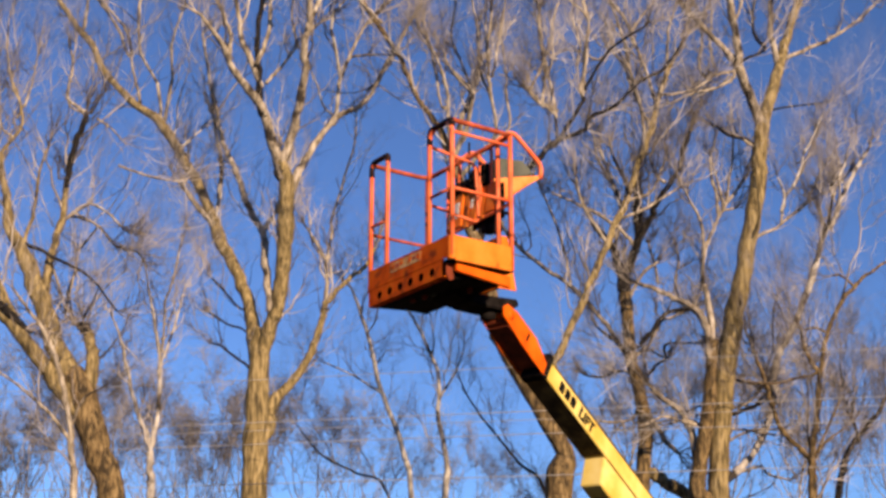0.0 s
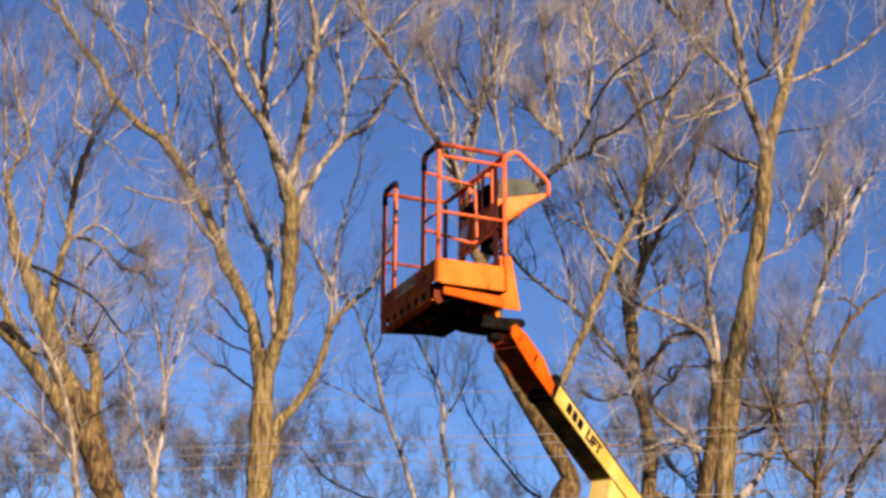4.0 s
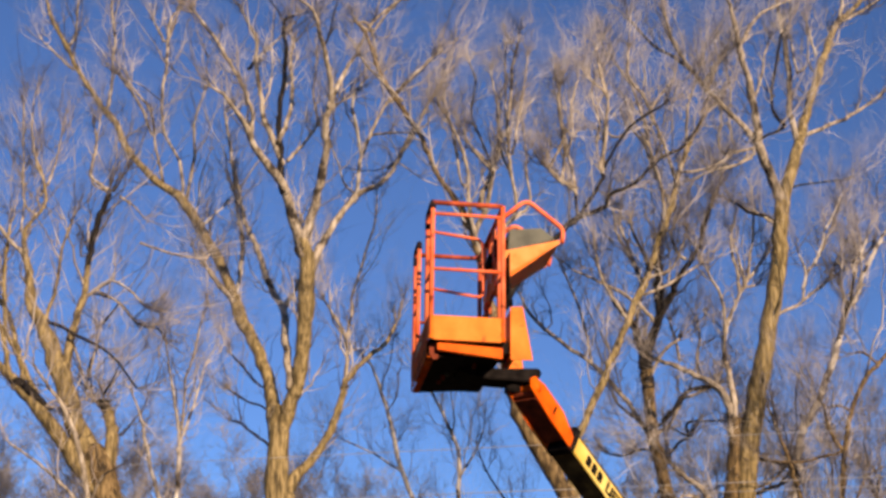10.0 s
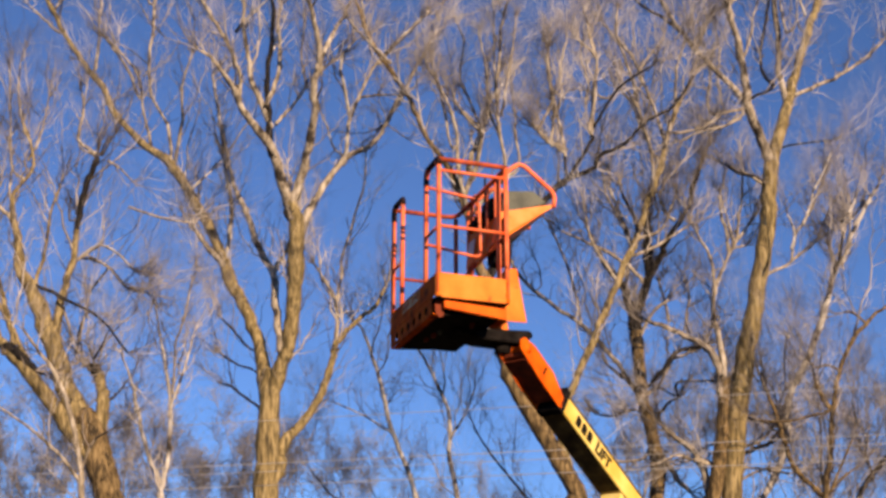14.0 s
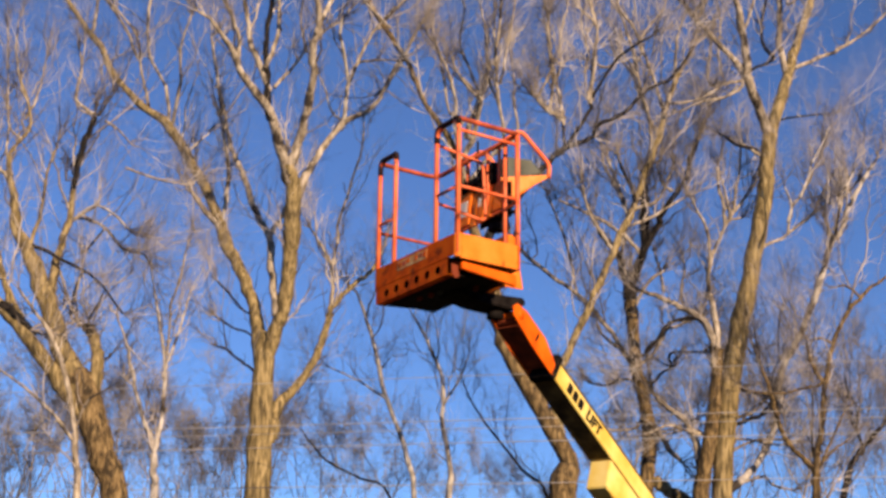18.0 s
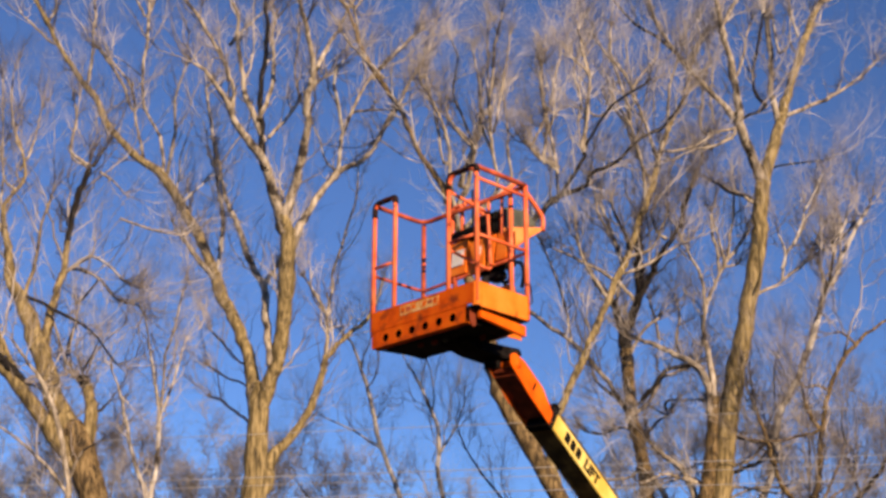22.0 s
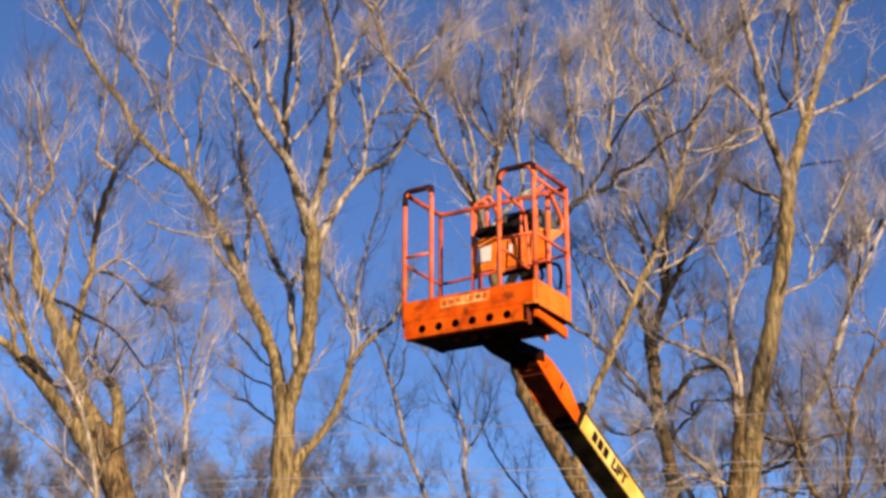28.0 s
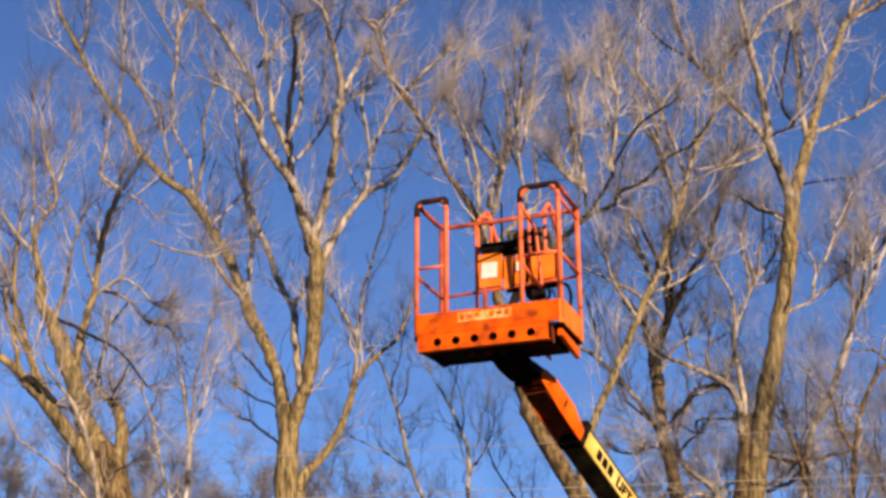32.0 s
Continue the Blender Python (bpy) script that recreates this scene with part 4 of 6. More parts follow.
limb(behind_boom, [(-1.54, 0.58, 10.22, 0.021), (-1.65, 0.57, 10.25, 0.021), (-1.78, 0.78, 11.16, 0.021), (-1.89, 0.98, 11.62, 0.022), (-1.95, 1.10, 11.92, 0.017)])
limb(behind_boom, [(0.20, 0.99, 10.35, 0.020), (0.20, 1.00, 10.36, 0.038), (-0.01, 0.98, 10.44, 0.027), (-0.14, 0.95, 10.52, 0.021), (-0.22, 0.92, 10.64, 0.021)])
limb(behind_boom, [(0.04, 0.99, 10.43, 0.020), (-0.01, 0.98, 10.44, 0.027), (0.04, 0.96, 10.89, 0.027), (0.00, 0.91, 11.33, 0.027), (-0.06, 0.86, 11.77, 0.027), (-0.03, 0.82, 12.09, 0.022)])
limb(behind_boom, [(-0.20, 0.93, 10.61, 0.017), (-0.22, 0.92, 10.64, 0.021), (-0.06, 0.81, 10.96, 0.021), (0.02, 0.67, 11.13, 0.021)])
limb(behind_boom, [(0.03, 0.96, 10.84, 0.020), (0.04, 0.96, 10.89, 0.021), (0.17, 0.94, 11.25, 0.017), (0.16, 0.89, 11.75, 0.017), (0.27, 0.85, 12.20, 0.017)])
limb(behind_boom, [(0.63, 0.82, 10.54, 0.020), (0.59, 0.81, 10.63, 0.027), (0.68, 0.84, 11.01, 0.027), (0.73, 0.90, 11.45, 0.027), (0.77, 0.96, 11.96, 0.027), (0.59, 1.01, 12.21, 0.022), (0.49, 1.03, 12.32, 0.017)])
limb(behind_boom, [(0.77, 0.96, 11.91, 0.021), (0.75, 0.96, 11.96, 0.022), (0.67, 1.08, 12.49, 0.022), (0.64, 1.27, 12.98, 0.017)])
limb(behind_boom, [(1.85, 1.73, 10.30, 0.021), (1.87, 1.75, 10.34, 0.033), (1.74, 1.83, 10.70, 0.034), (1.62, 2.04, 11.22, 0.034), (1.53, 2.23, 11.69, 0.028), (1.38, 2.37, 12.00, 0.029), (1.28, 2.44, 12.13, 0.018)])
limb(behind_boom, [(1.98, 1.87, 10.77, 0.034), (1.98, 1.90, 10.87, 0.034), (1.88, 1.86, 11.29, 0.028), (1.75, 1.78, 11.64, 0.028), (1.58, 1.69, 12.03, 0.028), (1.45, 1.62, 12.34, 0.028), (1.21, 1.54, 12.64, 0.028), (1.21, 1.45, 13.09, 0.018)])
limb(behind_boom, [(1.58, 1.69, 12.03, 0.021), (1.58, 1.68, 12.07, 0.022), (1.74, 1.76, 12.36, 0.022), (2.01, 1.96, 12.76, 0.018), (2.10, 2.05, 12.96, 0.012)])
limb(behind_boom, [(0.95, 1.03, 8.07, 0.032), (0.95, 1.06, 8.17, 0.032), (0.73, 0.99, 8.51, 0.026), (0.58, 0.89, 8.73, 0.021), (0.47, 0.74, 9.11, 0.015)])
limb(behind_boom, [(1.20, 1.20, 8.58, 0.026), (1.27, 1.23, 8.62, 0.026), (1.51, 1.27, 8.72, 0.027), (1.88, 1.41, 8.97, 0.021), (2.25, 1.56, 9.25, 0.017)])
limb(behind_boom, [(1.32, 1.31, 8.92, 0.027), (1.49, 1.33, 8.98, 0.027), (1.73, 1.28, 9.06, 0.021), (1.85, 1.17, 9.28, 0.021), (1.97, 1.02, 9.58, 0.021)])
limb(behind_boom, [(-2.62, 0.80, 11.77, 0.027), (-2.97, 0.92, 12.20, 0.024), (-3.22, 1.04, 12.53, 0.020), (-3.35, 1.16, 12.78, 0.017)], "limb", "grey")
limb(behind_boom, [(1.28, 1.40, 8.82, 0.043), (1.22, 1.52, 9.12, 0.038), (1.12, 1.64, 9.56, 0.032), (0.99, 1.76, 9.97, 0.026)], "limb", "pale")
limb(behind_boom, [(1.37, 1.20, 9.01, 0.031), (1.31, 1.32, 9.34, 0.027), (1.20, 1.44, 9.67, 0.024), (1.15, 1.56, 9.95, 0.021)], "limb", "dark")
limb(behind_boom, [(1.11, 1.00, 11.39, 0.022), (0.91, 1.12, 11.30, 0.020), (0.72, 1.24, 11.47, 0.018), (0.46, 1.36, 11.59, 0.015)], "limb", "grey")
limb(behind_boom, [(0.56, 1.00, 11.14, 0.025), (0.64, 1.12, 11.60, 0.022), (0.54, 1.24, 12.13, 0.019), (0.60, 1.36, 12.45, 0.015)], "limb", "grey")
limb(behind_boom, [(1.99, 1.40, 10.81, 0.026), (2.25, 1.52, 10.88, 0.023), (2.57, 1.64, 11.02, 0.019), (2.89, 1.76, 11.26, 0.016)], "limb", "grey")
crown(behind_boom, 265, gap=0.34, reach=0.8, fine=0.45, wild=0.17, stout=1.45, surface=TAN_TWIG, outline=lambda x: np.interp(x, [-0.2, 1.2], [12.5, 15.5]))
crown(behind_boom, 266, 0.5, 0.38, 0.45, low=0.3, wild=0.4)
dark_fork = bare_tree(3.45, 25.00, 'bare tree with near-black fork', 'cottonwood')
limb(dark_fork, [(0.00, 0.00, -0.15, 0.219), (0.03, 0.00, 0.42, 0.177), (0.19, 0.00, 2.12, 0.158), (0.39, 0.00, 4.71, 0.142), (0.47, 0.00, 5.31, 0.131), (0.52, 0.00, 5.92, 0.131), (0.43, 0.00, 6.53, 0.120), (0.30, 0.00, 7.15, 0.109), (0.26, 0.00, 7.84, 0.110), (0.22, 0.00, 8.42, 0.111), (0.20, 0.00, 8.68, 0.111)], "trunk", "rough")
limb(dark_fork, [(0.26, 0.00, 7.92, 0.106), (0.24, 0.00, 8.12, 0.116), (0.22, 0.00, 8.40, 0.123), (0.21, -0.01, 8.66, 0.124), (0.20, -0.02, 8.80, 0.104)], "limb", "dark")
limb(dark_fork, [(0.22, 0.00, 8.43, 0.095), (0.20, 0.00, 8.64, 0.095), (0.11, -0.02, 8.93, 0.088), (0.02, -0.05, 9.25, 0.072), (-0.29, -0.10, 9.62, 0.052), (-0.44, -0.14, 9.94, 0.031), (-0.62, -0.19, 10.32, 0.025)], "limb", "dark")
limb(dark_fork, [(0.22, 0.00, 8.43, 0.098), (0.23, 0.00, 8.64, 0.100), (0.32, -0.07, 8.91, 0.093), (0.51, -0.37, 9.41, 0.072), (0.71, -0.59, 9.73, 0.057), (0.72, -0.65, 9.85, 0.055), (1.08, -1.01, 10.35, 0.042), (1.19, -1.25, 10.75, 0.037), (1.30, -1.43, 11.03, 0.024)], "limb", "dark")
limb(dark_fork, [(0.40, 0.00, 6.68, 0.060), (0.38, 0.00, 6.90, 0.060), (0.08, 0.13, 7.49, 0.048), (-0.30, 0.43, 8.20, 0.044), (-0.82, 0.72, 8.81, 0.038), (-1.25, 0.95, 9.20, 0.039), (-1.81, 1.26, 9.84, 0.033), (-2.00, 1.44, 10.31, 0.020)])
limb(dark_fork, [(-0.70, 0.66, 8.67, 0.025), (-0.71, 0.68, 8.79, 0.025), (-0.86, 0.84, 9.72, 0.026), (-1.18, 1.22, 10.83, 0.020), (-1.33, 1.33, 11.13, 0.013)])
limb(dark_fork, [(0.25, 0.00, 7.97, 0.037), (0.27, 0.00, 8.16, 0.037), (0.52, -0.13, 8.71, 0.031), (0.82, -0.29, 8.92, 0.025)])
limb(dark_fork, [(0.52, 0.00, 5.95, 0.060), (0.53, 0.00, 6.16, 0.060), (0.85, 0.01, 5.68, 0.047), (1.08, 0.02, 5.44, 0.035)])
limb(dark_fork, [(0.48, 0.00, 6.22, 0.037), (0.45, 0.00, 6.41, 0.037), (0.25, -0.06, 6.03, 0.029), (-0.31, -0.20, 5.97, 0.024), (-0.87, -0.35, 6.09, 0.018)])
limb(dark_fork, [(0.30, 0.00, 7.14, 0.031), (0.61, 0.00, 7.40, 0.031), (0.88, -0.00, 7.85, 0.031), (1.32, -0.01, 8.04, 0.025)])
limb(dark_fork, [(1.17, -1.22, 10.69, 0.027), (1.17, -1.25, 10.75, 0.037), (1.34, -1.24, 11.16, 0.031), (1.48, -1.22, 11.48, 0.025), (1.59, -1.20, 11.79, 0.019)])
limb(dark_fork, [(0.42, -0.23, 9.17, 0.037), (0.26, -0.29, 9.39, 0.037), (-0.03, -0.37, 9.62, 0.037), (-0.42, -0.56, 9.80, 0.031), (-0.77, -0.72, 9.91, 0.025), (-1.16, -0.90, 10.02, 0.018)])
limb(dark_fork, [(0.07, -0.03, 9.09, 0.037), (0.05, -0.05, 9.22, 0.037), (0.19, 0.08, 9.86, 0.032), (0.19, 0.28, 10.45, 0.032), (0.02, 0.45, 10.88, 0.032), (-0.14, 0.62, 11.31, 0.026), (-0.17, 0.83, 11.91, 0.020)])
limb(dark_fork, [(0.45, -0.27, 9.24, 0.048), (0.44, -0.33, 9.33, 0.050), (0.41, -0.39, 9.81, 0.050), (0.42, -0.51, 10.28, 0.044), (0.46, -0.61, 10.65, 0.031)], "limb", "dark")
limb(dark_fork, [(0.41, 0.00, 4.89, 0.100), (0.55, 0.00, 5.09, 0.100), (0.84, -0.01, 4.91, 0.106), (1.19, -0.03, 4.69, 0.118), (1.49, -0.06, 4.46, 0.117)])
limb(dark_fork, [(0.52, 0.00, 7.33, 0.022), (0.49, 0.00, 7.49, 0.031), (0.76, -0.00, 7.71, 0.037), (0.92, -0.01, 7.97, 0.042), (1.10, -0.02, 8.05, 0.031), (1.39, -0.02, 8.06, 0.025)], "limb", "dark")
limb(dark_fork, [(0.57, 0.00, 7.37, 0.018), (0.92, 0.00, 7.18, 0.018), (0.90, -0.03, 7.36, 0.031), (1.02, -0.07, 7.43, 0.018), (1.53, -0.22, 7.42, 0.018)], "limb", "dark")
limb(dark_fork, [(0.45, 0.00, 6.40, 0.031), (0.51, 0.00, 6.66, 0.031), (0.60, -0.03, 6.86, 0.024), (0.77, -0.10, 7.05, 0.024), (0.96, -0.17, 7.14, 0.018)], "limb", "dark")
limb(dark_fork, [(0.25, 0.05, 7.15, 0.037), (0.26, 0.07, 7.22, 0.037), (0.03, 0.01, 7.47, 0.042), (-0.13, -0.05, 7.58, 0.031), (-0.34, -0.14, 7.72, 0.018)], "limb", "dark")
limb(dark_fork, [(0.38, 0.00, 6.77, 0.031), (0.23, 0.00, 6.91, 0.031), (0.02, -0.03, 6.91, 0.024), (-0.27, -0.14, 6.78, 0.018), (-0.53, -0.22, 6.79, 0.018)], "limb", "dark")
limb(dark_fork, [(0.45, -0.30, 9.49, 0.060), (0.55, -0.18, 9.83, 0.052), (0.52, -0.06, 10.20, 0.043), (0.58, 0.06, 10.55, 0.035)], "limb", "dark")
limb(dark_fork, [(0.83, -0.10, 8.56, 0.032), (0.79, 0.02, 8.96, 0.026), (0.72, 0.14, 9.39, 0.020)], "limb", "grey")
limb(dark_fork, [(1.23, 0.10, 8.31, 0.028), (1.20, 0.22, 8.69, 0.025), (1.31, 0.34, 9.08, 0.022), (1.31, 0.46, 9.42, 0.018)], "limb", "grey")
limb(dark_fork, [(0.99, -0.40, 10.42, 0.034), (0.83, -0.28, 10.63, 0.029), (0.78, -0.16, 10.99, 0.025), (0.88, -0.04, 11.35, 0.020)], "limb", "grey")
crown(dark_fork, 116, reach=0.85, fine=0.6, wild=0.24, stout=1.2, surface=DARK_TWIG)
crown(dark_fork, 117, 0.45, 0.36, 0.5, wild=0.4, surface=DARK_TWIG)
right_main = bare_tree(4.75, 24.00, 'tall bare twin-trunked tree with tan bark', 'cottonwood')
limb(right_main, [(0.00, 0.00, -0.15, 0.283), (0.02, 0.00, 0.41, 0.229), (0.12, 0.00, 2.07, 0.205), (0.25, 0.00, 4.59, 0.182), (0.32, 0.00, 5.41, 0.174), (0.43, 0.00, 6.22, 0.176), (0.56, 0.00, 7.06, 0.173), (0.72, 0.00, 7.79, 0.169), (0.88, 0.00, 8.41, 0.159), (1.04, 0.00, 9.16, 0.151), (1.27, 0.00, 10.16, 0.153), (1.31, 0.00, 10.72, 0.142), (1.42, 0.00, 11.35, 0.143)], "trunk")
limb(right_main, [(1.35, 0.00, 10.97, 0.111), (1.40, 0.00, 11.28, 0.111), (1.29, -0.09, 11.60, 0.098), (1.14, -0.27, 11.88, 0.092), (0.95, -0.49, 12.21, 0.092), (0.85, -0.78, 12.66, 0.073), (0.72, -1.06, 13.10, 0.066), (0.53, -1.39, 13.58, 0.054), (0.41, -1.60, 13.90, 0.048), (0.29, -1.85, 14.27, 0.035), (0.13, -2.07, 14.58, 0.029)])
limb(right_main, [(0.96, -0.45, 12.14, 0.067), (0.91, -0.53, 12.27, 0.067), (0.58, -0.68, 12.63, 0.055), (0.21, -0.94, 12.86, 0.048), (-0.08, -1.14, 13.05, 0.048), (-0.36, -1.38, 13.29, 0.042), (-0.58, -1.57, 13.48, 0.035), (-0.80, -1.82, 13.77, 0.029), (-0.95, -2.10, 14.11, 0.018)])
limb(right_main, [(-0.23, -1.27, 13.17, 0.033), (-0.29, -1.31, 13.25, 0.037), (-0.68, -1.40, 13.56, 0.031), (-1.08, -1.55, 13.73, 0.024), (-1.55, -1.78, 14.14, 0.018)], "limb", "dark")
limb(right_main, [(1.02, -0.41, 12.09, 0.042), (0.95, -0.49, 12.21, 0.042), (0.71, -0.51, 12.17, 0.031), (0.30, -0.58, 12.06, 0.031), (0.17, -0.62, 12.22, 0.025), (0.24, -0.72, 12.75, 0.019)])
limb(right_main, [(0.50, -1.43, 13.64, 0.037), (0.47, -1.48, 13.71, 0.037), (0.74, -1.35, 14.26, 0.031), (1.08, -1.16, 14.68, 0.025), (1.79, -0.83, 15.18, 0.019)])
limb(right_main, [(1.37, 0.00, 11.08, 0.083), (1.42, 0.00, 11.28, 0.123), (1.73, 0.19, 12.24, 0.113), (1.93, 0.39, 12.77, 0.101), (2.24, 0.70, 13.61, 0.085), (2.57, 1.02, 14.47, 0.079), (2.87, 1.28, 15.18, 0.074), (3.13, 1.51, 15.80, 0.068), (3.52, 1.71, 16.25, 0.055), (4.04, 2.00, 16.94, 0.035)])
limb(right_main, [(3.05, 1.43, 15.60, 0.048), (3.08, 1.48, 15.70, 0.048), (3.30, 1.47, 16.20, 0.041), (3.38, 1.46, 16.70, 0.027)])
limb(right_main, [(3.10, 1.48, 15.76, 0.034), (3.16, 1.47, 15.86, 0.034), (3.74, 1.46, 16.20, 0.027), (4.29, 1.42, 16.61, 0.021)])
limb(right_main, [(1.84, 0.30, 12.52, 0.064), (1.88, 0.37, 12.72, 0.064), (1.81, 0.42, 13.39, 0.058), (1.87, 0.57, 14.23, 0.052), (1.89, 0.70, 15.02, 0.053), (1.85, 0.80, 15.64, 0.047), (1.85, 0.91, 16.27, 0.034)])
limb(right_main, [(1.91, 0.38, 12.73, 0.045), (2.01, 0.44, 12.87, 0.045), (2.43, 0.52, 13.10, 0.039), (3.09, 0.78, 13.50, 0.033), (3.71, 1.04, 14.02, 0.026), (4.12, 1.22, 14.43, 0.020)])
limb(right_main, [(0.11, 0.10, -0.10, 0.192), (0.16, 0.00, 2.11, 0.151), (0.21, 0.00, 4.21, 0.137), (-0.09, 0.00, 4.59, 0.142), (-0.05, -0.04, 5.05, 0.133), (0.08, -0.19, 5.84, 0.118), (0.16, -0.34, 6.63, 0.098), (0.23, -0.45, 7.19, 0.083)], "trunk", "rough")
limb(right_main, [(0.20, -0.40, 6.94, 0.068), (0.19, -0.43, 7.08, 0.068), (0.21, -0.37, 7.45, 0.058), (0.17, -0.18, 8.11, 0.053), (0.16, -0.04, 8.58, 0.047), (0.30, 0.11, 9.06, 0.035), (0.50, 0.25, 9.49, 0.031), (0.66, 0.34, 9.79, 0.031), (1.16, 0.59, 10.51, 0.025)])
limb(right_main, [(0.16, -0.12, 8.29, 0.029), (0.15, -0.10, 8.38, 0.029), (0.18, -0.15, 9.28, 0.029), (-0.03, -0.21, 9.80, 0.024), (-0.21, -0.26, 10.19, 0.018)])
limb(right_main, [(0.21, -0.37, 6.84, 0.052), (0.12, -0.40, 6.97, 0.074), (0.12, -0.38, 7.45, 0.070), (-0.17, -0.33, 7.82, 0.058), (-0.62, -0.28, 8.07, 0.047), (-1.02, -0.23, 8.24, 0.035)])
limb(right_main, [(-0.08, -0.02, 4.78, 0.079), (-0.09, -0.04, 5.05, 0.079), (-0.13, 0.02, 5.52, 0.068), (-0.29, 0.15, 6.01, 0.058), (-0.55, 0.24, 6.26, 0.046), (-0.82, 0.35, 6.55, 0.035)])
limb(right_main, [(0.22, 0.00, 4.33, 0.066), (0.34, 0.00, 4.75, 0.066), (0.55, 0.00, 4.95, 0.066), (0.86, 0.00, 5.24, 0.066), (1.19, 0.00, 5.88, 0.060), (1.32, 0.00, 6.47, 0.060), (1.44, 0.00, 7.01, 0.060), (1.78, 0.00, 7.61, 0.061), (2.07, 0.01, 8.29, 0.061), (2.25, 0.01, 8.79, 0.054), (2.45, 0.01, 9.36, 0.048), (2.57, 0.01, 9.42, 0.040), (2.82, 0.01, 10.04, 0.036), (3.06, 0.01, 10.46, 0.036), (3.37, 0.01, 10.95, 0.022)], "limb", "pale")
limb(right_main, [(2.51, 0.01, 9.39, 0.027), (2.57, 0.01, 9.42, 0.029), (2.73, 0.06, 9.92, 0.024), (2.83, 0.15, 10.37, 0.019)])
limb(right_main, [(0.35, 0.00, 5.63, 0.034), (0.44, 0.00, 5.99, 0.034), (0.93, 0.06, 6.24, 0.028), (1.36, 0.20, 6.81, 0.024), (1.53, 0.30, 7.26, 0.018)])
limb(right_main, [(0.32, 0.00, 5.40, 0.034), (0.37, 0.00, 5.75, 0.034), (-0.18, -0.14, 5.76, 0.028), (-0.68, -0.40, 5.85, 0.022), (-1.12, -0.64, 5.63, 0.017)])
limb(right_main, [(0.29, 0.00, 5.05, 0.028), (0.38, 0.00, 5.41, 0.028), (0.85, -0.15, 5.67, 0.022), (1.30, -0.41, 5.63, 0.017)])
limb(right_main, [(0.84, -0.50, 12.19, 0.026), (0.80, -0.51, 12.05, 0.031), (0.49, -0.57, 11.84, 0.025), (-0.03, -0.77, 11.62, 0.018), (-0.44, -0.93, 11.37, 0.018)])
limb(right_main, [(1.33, 0.00, 10.81, 0.037), (1.12, 0.00, 11.06, 0.037), (0.83, -0.05, 11.09, 0.031), (0.53, -0.15, 11.25, 0.025), (0.43, -0.18, 11.29, 0.019)], "limb", "dark")
limb(right_main, [(-0.01, -1.10, 13.01, 0.037), (-0.06, -1.14, 13.07, 0.037), (0.03, -1.19, 13.31, 0.031), (0.10, -1.26, 13.48, 0.018)])
limb(right_main, [(-0.23, -1.27, 13.18, 0.026), (-0.27, -1.30, 13.22, 0.029), (-0.48, -1.39, 13.46, 0.029), (-0.66, -1.53, 13.64, 0.024), (-0.81, -1.68, 13.82, 0.018)], "limb", "dark")
limb(right_main, [(-0.06, -0.35, 7.68, 0.028), (-0.17, -0.34, 7.76, 0.028), (-0.45, -0.38, 7.70, 0.028), (-0.70, -0.46, 7.54, 0.034), (-0.91, -0.57, 7.21, 0.028), (-1.15, -0.67, 6.97, 0.017)], "limb", "dark")
limb(right_main, [(0.64, 0.33, 9.74, 0.022), (0.68, 0.34, 9.84, 0.031), (0.66, 0.36, 10.15, 0.025), (0.59, 0.40, 10.51, 0.019)])
limb(right_main, [(0.64, 0.33, 9.74, 0.022), (0.68, 0.34, 9.79, 0.025), (0.91, 0.39, 9.86, 0.019)])
limb(right_main, [(0.35, 0.00, 5.64, 0.026), (0.38, 0.00, 5.70, 0.028), (0.68, -0.03, 5.70, 0.022), (0.97, -0.08, 5.65, 0.022), (1.30, -0.13, 5.59, 0.017)])
limb(right_main, [(0.35, -0.00, 5.75, 0.025), (0.29, -0.02, 5.74, 0.028), (0.02, -0.04, 5.75, 0.028), (-0.25, -0.08, 5.84, 0.022), (-0.66, -0.14, 5.74, 0.017)])
limb(right_main, [(0.46, 0.00, 6.00, 0.025), (0.48, 0.01, 6.02, 0.034), (0.61, 0.00, 5.97, 0.028), (0.83, -0.02, 6.08, 0.028), (0.97, -0.03, 6.12, 0.022), (1.15, -0.06, 6.32, 0.012)], "limb", "dark")
limb(right_main, [(1.30, 0.00, 6.37, 0.034), (1.26, 0.00, 6.47, 0.034), (1.18, 0.01, 6.56, 0.029), (1.09, 0.09, 6.94, 0.024), (0.99, 0.16, 7.28, 0.024), (0.93, 0.21, 7.52, 0.012)])
limb(right_main, [(0.36, 0.00, 4.76, 0.034), (0.42, 0.00, 4.87, 0.034), (0.74, 0.05, 5.01, 0.028), (1.05, 0.15, 5.09, 0.022), (1.17, 0.20, 4.97, 0.022), (1.59, 0.32, 4.88, 0.018)])
limb(right_main, [(0.97, 0.00, 8.86, 0.035), (1.16, 0.00, 9.17, 0.035), (1.58, 0.11, 9.41, 0.024), (1.89, 0.27, 9.68, 0.031), (2.19, 0.43, 9.93, 0.025), (2.45, 0.62, 10.34, 0.025), (2.74, 0.85, 10.85, 0.019), (3.13, 1.12, 11.40, 0.013)])
limb(right_main, [(2.16, 0.41, 9.90, 0.019), (2.21, 0.43, 9.95, 0.025), (2.49, 0.41, 10.15, 0.025), (2.77, 0.36, 10.28, 0.019), (3.07, 0.30, 10.57, 0.019)])
